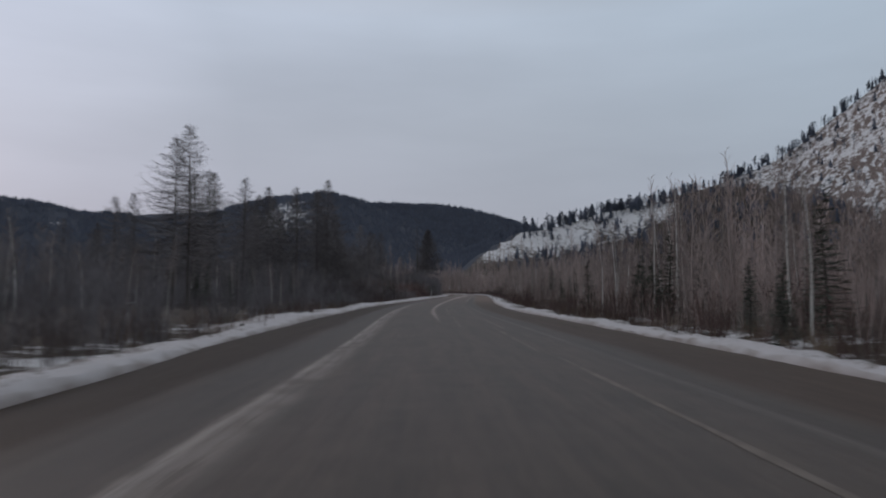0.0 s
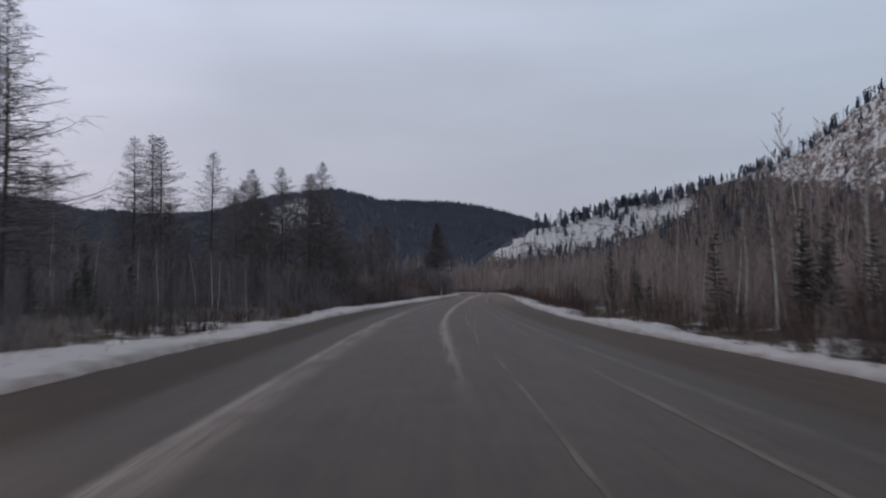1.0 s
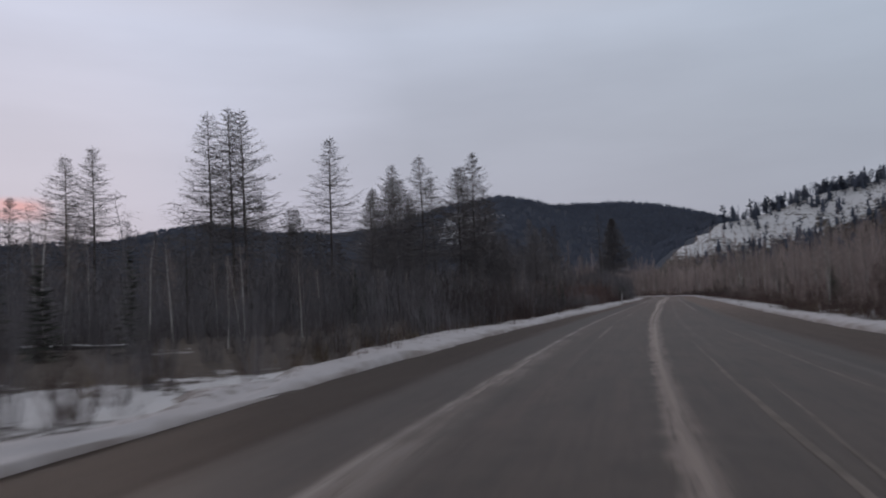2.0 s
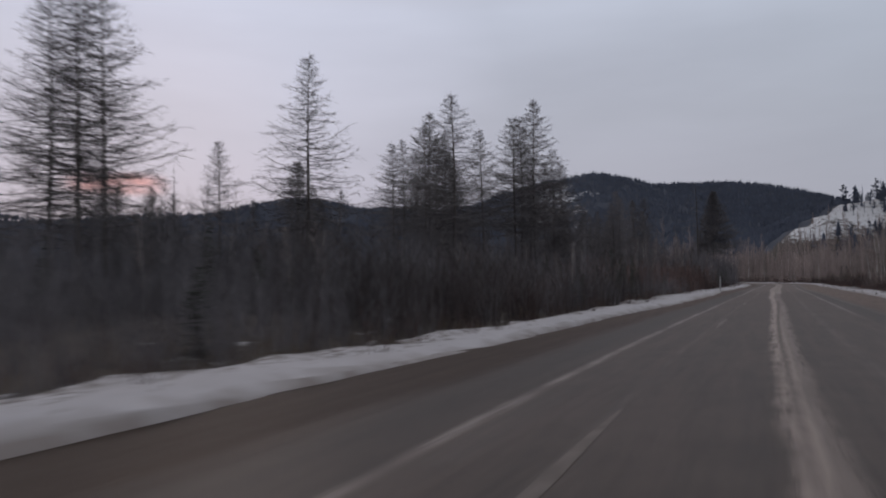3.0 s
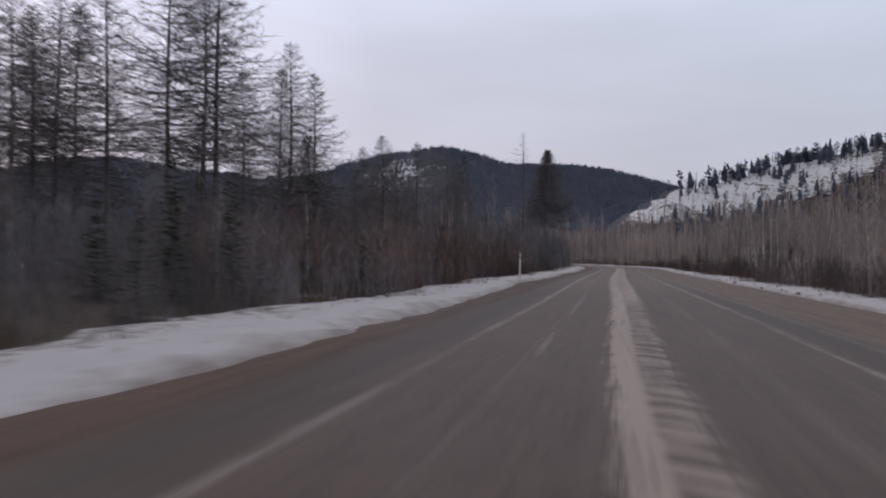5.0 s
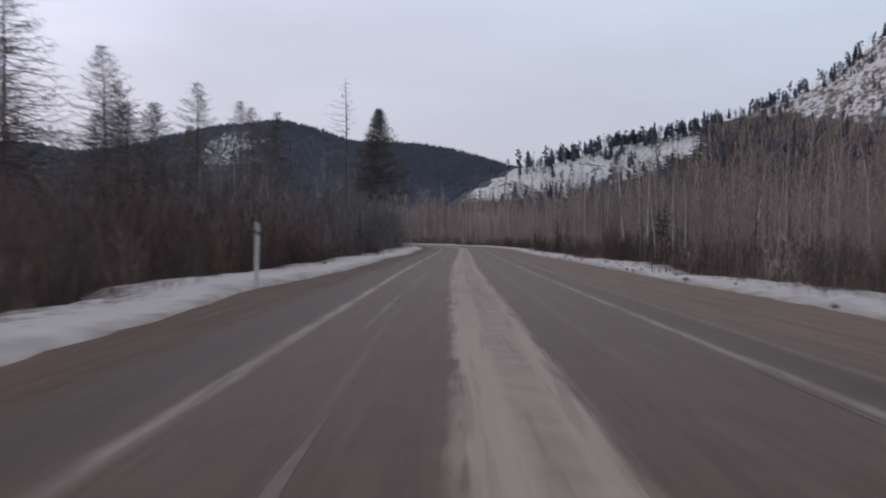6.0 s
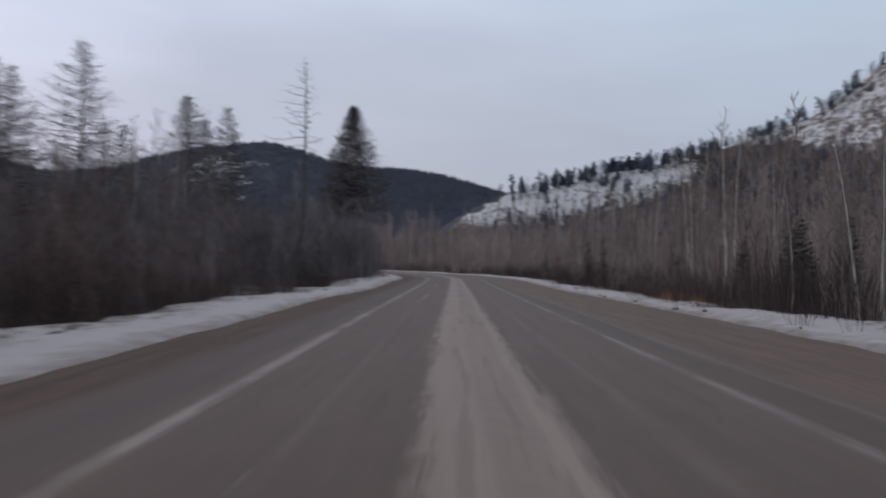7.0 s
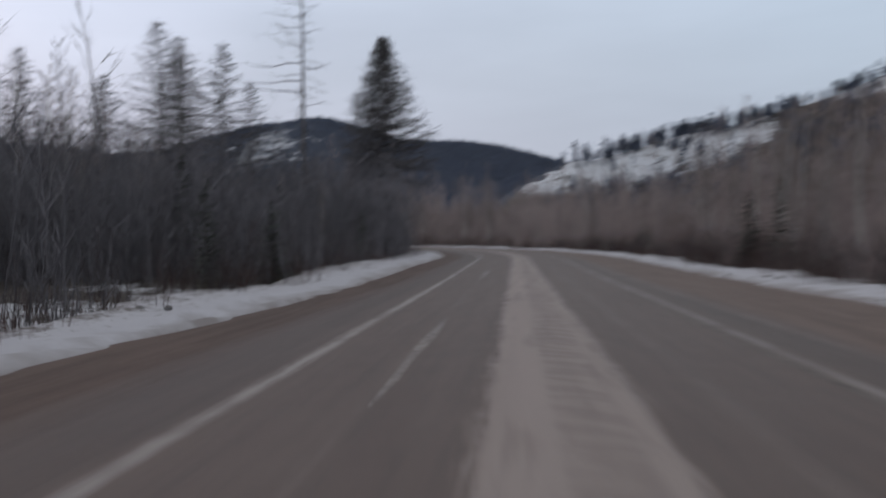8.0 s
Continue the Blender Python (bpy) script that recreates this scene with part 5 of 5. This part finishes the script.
def delineator(x, y):
    """A roadside marker post: slim white plastic, slanting black band, two reflectors, cut-off top."""
    z = float(ground_height(x, y)[0][0])
    root = tagged(new("delineator_post"), "white plastic roadside marker post with black band in snow", "marker post")
    root.matrix_basis = pose(x, y, z - 0.1, 0, 1.0, 4)
    bm = bmesh.new()
    box_bm(bm, -0.06, 0.06, -0.035, 0.035, 0.0, 2.0, 0.02)
    for v in bm.verts:
        if v.co.z > 1.9:
            v.co.z -= 0.05 * (v.co.x / 0.06 + 1)
    part("post", bm, M_WHITE, root)
    bm = bmesh.new()
    box_bm(bm, -0.064, 0.064, -0.039, 0.039, 1.62, 1.76, 0.02)
    for v in bm.verts:
        v.co.z -= 0.04 * v.co.x / 0.064
    part("band", bm, M_BLACK, root, "black band round the post")
    for side in (-1, 1):
        bm = bmesh.new()
        box_bm(bm, -0.025, 0.025, side * 0.041 - 0.004, side * 0.041 + 0.004, 1.64, 1.74, 0.003)
        part("reflector", bm, M_REFLECT, root, "pale grey reflector")


delineator(-5.45, 154.0)


def stroke(name, label, mat, u0, u1, y0, y1, width):
    """A ragged stroke lying on the asphalt: worn lane paint, or snow pressed into a tyre mark."""
    bm = bmesh.new()
    rows = []
    n = max(6, int((y1 - y0) / 1.2))
    for k in range(n + 1):
        s = y0 - LINE_Y[0] + (y1 - y0) * k / n
        i = int(s)
        p = LINE[i] + (LINE[i + 1] - LINE[i]) * (s - i)
        u = u0 + (u1 - u0) * k / n + rnd.uniform(-0.012, 0.012)
        w = width * rnd.uniform(0.55, 1.1) * min(1.0, 0.25 + 3.0 * min(k, n - k) / n)
        row = []
        for side in (-0.5, 0.5):
            q = p + SIDE[i] * (u + side * w)
            row.append(bm.verts.new((q[0], q[1], road_height(u, i) + 0.004)))
        rows.append(row)
    for a, b in zip(rows, rows[1:]):
        bm.faces.new((a[0], a[1], b[1], b[0]))
    part(name, bm, mat, ROAD, label)


for u0, u1, y0, y1 in ((-1.5, -1.5, 65, 73), (-1.4, -1.43, 86, 91), (-1.46, -1.46, 105.2, 107.6), (-1.4, -1.45, 121, 124.5), (-1.45, -1.5, 128.5, 140), (-1.85, -1.77, 145, 152), (-2.68, -2.5, 40.5, 46.5), (-2.56, -2.52, 51, 58),
                       (-1.75, -1.65, 155, 162), (-1.5, -1.5, 185.3, 191.6), (-1.5, -1.5, 204, 210)):
    stroke("lane_dash", "worn white painted dash", M_FRESH_PAINT if y0 > 180 or u0 < -2.3 else M_PAINT, u0, u1, y0, y1, 0.14)
for u0, u1, y0, y1, w in ((0.6, 0.85, 24, 36, 0.06), (2.05, 2.15, 23, 33, 0.09), (2.5, 2.3, 47, 68, 0.08), (0.83, 1.0, 42, 62, 0.06), (0.85, 0.95, 45, 53, 0.07), (0.6, 1.4, 36, 54, 0.05),
                          (2.3, 2.4, 41, 47, 0.08), (1.68, 1.77, 15, 25, 0.08), (2.0, 1.88, 2, 14, 0.09), (2.7, 2.4, 118, 142, 0.08), (2.5, 2.35, 171, 202, 0.06)):
    stroke("tyre_mark", "thin line of snow pressed into the asphalt", M_MARK, u0, u1, y0, y1, w * 1.3)


def fallen_log(x, y, length, turn, thick):
    """A felled stem lying among the trees with snow along its top."""
    z = float(ground_height(x, y)[0][0])
    root = tagged(new("fallen_log"), "fallen larch stem with snow lying along it", "log", "fallen logs in the clearing")
    root.matrix_basis = pose(x, y, z + thick * 0.6, 0, 0, turn)
    r = random.Random(int(x * 7 + y))
    pts = [Vector((-length / 2 + length * k / 8, r.uniform(-.05, .05), r.uniform(-.03, .03))) for k in range(9)]
    g = Geo()
    g.tube(pts, [thick * (1 - 0.5 * k / 8) for k in range(9)], 8)
    new("stem", g.mesh("log_stem", M_LARCH)).parent = root
    g = Geo()
    top = [p + Vector((0, 0, thick * 0.75 * (1 - 0.5 * k / 8))) for k, p in enumerate(pts)]
    g.tube(top, [thick * 0.62 * (1 - 0.5 * k / 8) for k in range(9)], 7)
    tagged(new("snow_cap", g.mesh("log_snow", M_SNOW)), "strip of snow on top").parent = root


for x, y, length, turn, thick in ((-23.6, 66, 5, 5, 0.13), (-30.2, 66.5, 6, -4, 0.14)):
    fallen_log(x, y, length, turn, thick)


def clod_mesh(seed):
    """An uneven lump of ploughed ice and grit, about 1 across."""
    r = random.Random(seed)
    bm = bmesh.new()
    bmesh.ops.create_icosphere(bm, subdivisions=2, radius=0.5)
    ridge = [Vector((r.uniform(-1, 1), r.uniform(-1, 1), r.uniform(-1, 1))).normalized() for k in range(7)]
    for v in bm.verts:
        n = v.co.normalized()
        v.co *= 0.8 + 0.28 * max(n.dot(d) for d in ridge) - 0.12 * max(0.0, n.dot(ridge[0])) + r.uniform(-0.05, 0.05)
        v.co.z *= 0.62
    me = bpy.data.meshes.new("clod")
    bm.to_mesh(me)
    bm.free()
    return me


M_CLOD = plain_noise("gritty_ice", (0.07, 0.062, 0.056), (0.40, 0.38, 0.37), 9.0, 0.7, 0.5, vary=0.4)
CLODS = []
for seed in (201, 202, 203):
    me = clod_mesh(seed)
    me.materials.append(M_CLOD)
    CLODS.append(me)
for k in range(64):
    side = 1 if k % 3 else -1
    i = int(rnd.uniform(4, 205) - LINE_Y[0])
    u = (ROAD_RIGHT + rnd.uniform(0.1, 1.3)) if side > 0 else -(6.2 + rnd.uniform(0.1, 1.2))
    p = LINE[i] + SIDE[i] * u
    size = rnd.uniform(0.08, 0.20)
    ob = tagged(new("snow_clod", rnd.choice(CLODS)), "grey lump of ploughed ice and grit on the snow bank", "snow clod", "clods on the snow banks")
    ob.matrix_basis = pose(p[0], p[1], 0.13 + size * 0.12 + road_rise(i), rnd.uniform(-15, 15), rnd.uniform(-15, 15), rnd.uniform(0, 360)) @ Matrix.Diagonal((size, size * rnd.uniform(0.7, 1.2), size, 1))
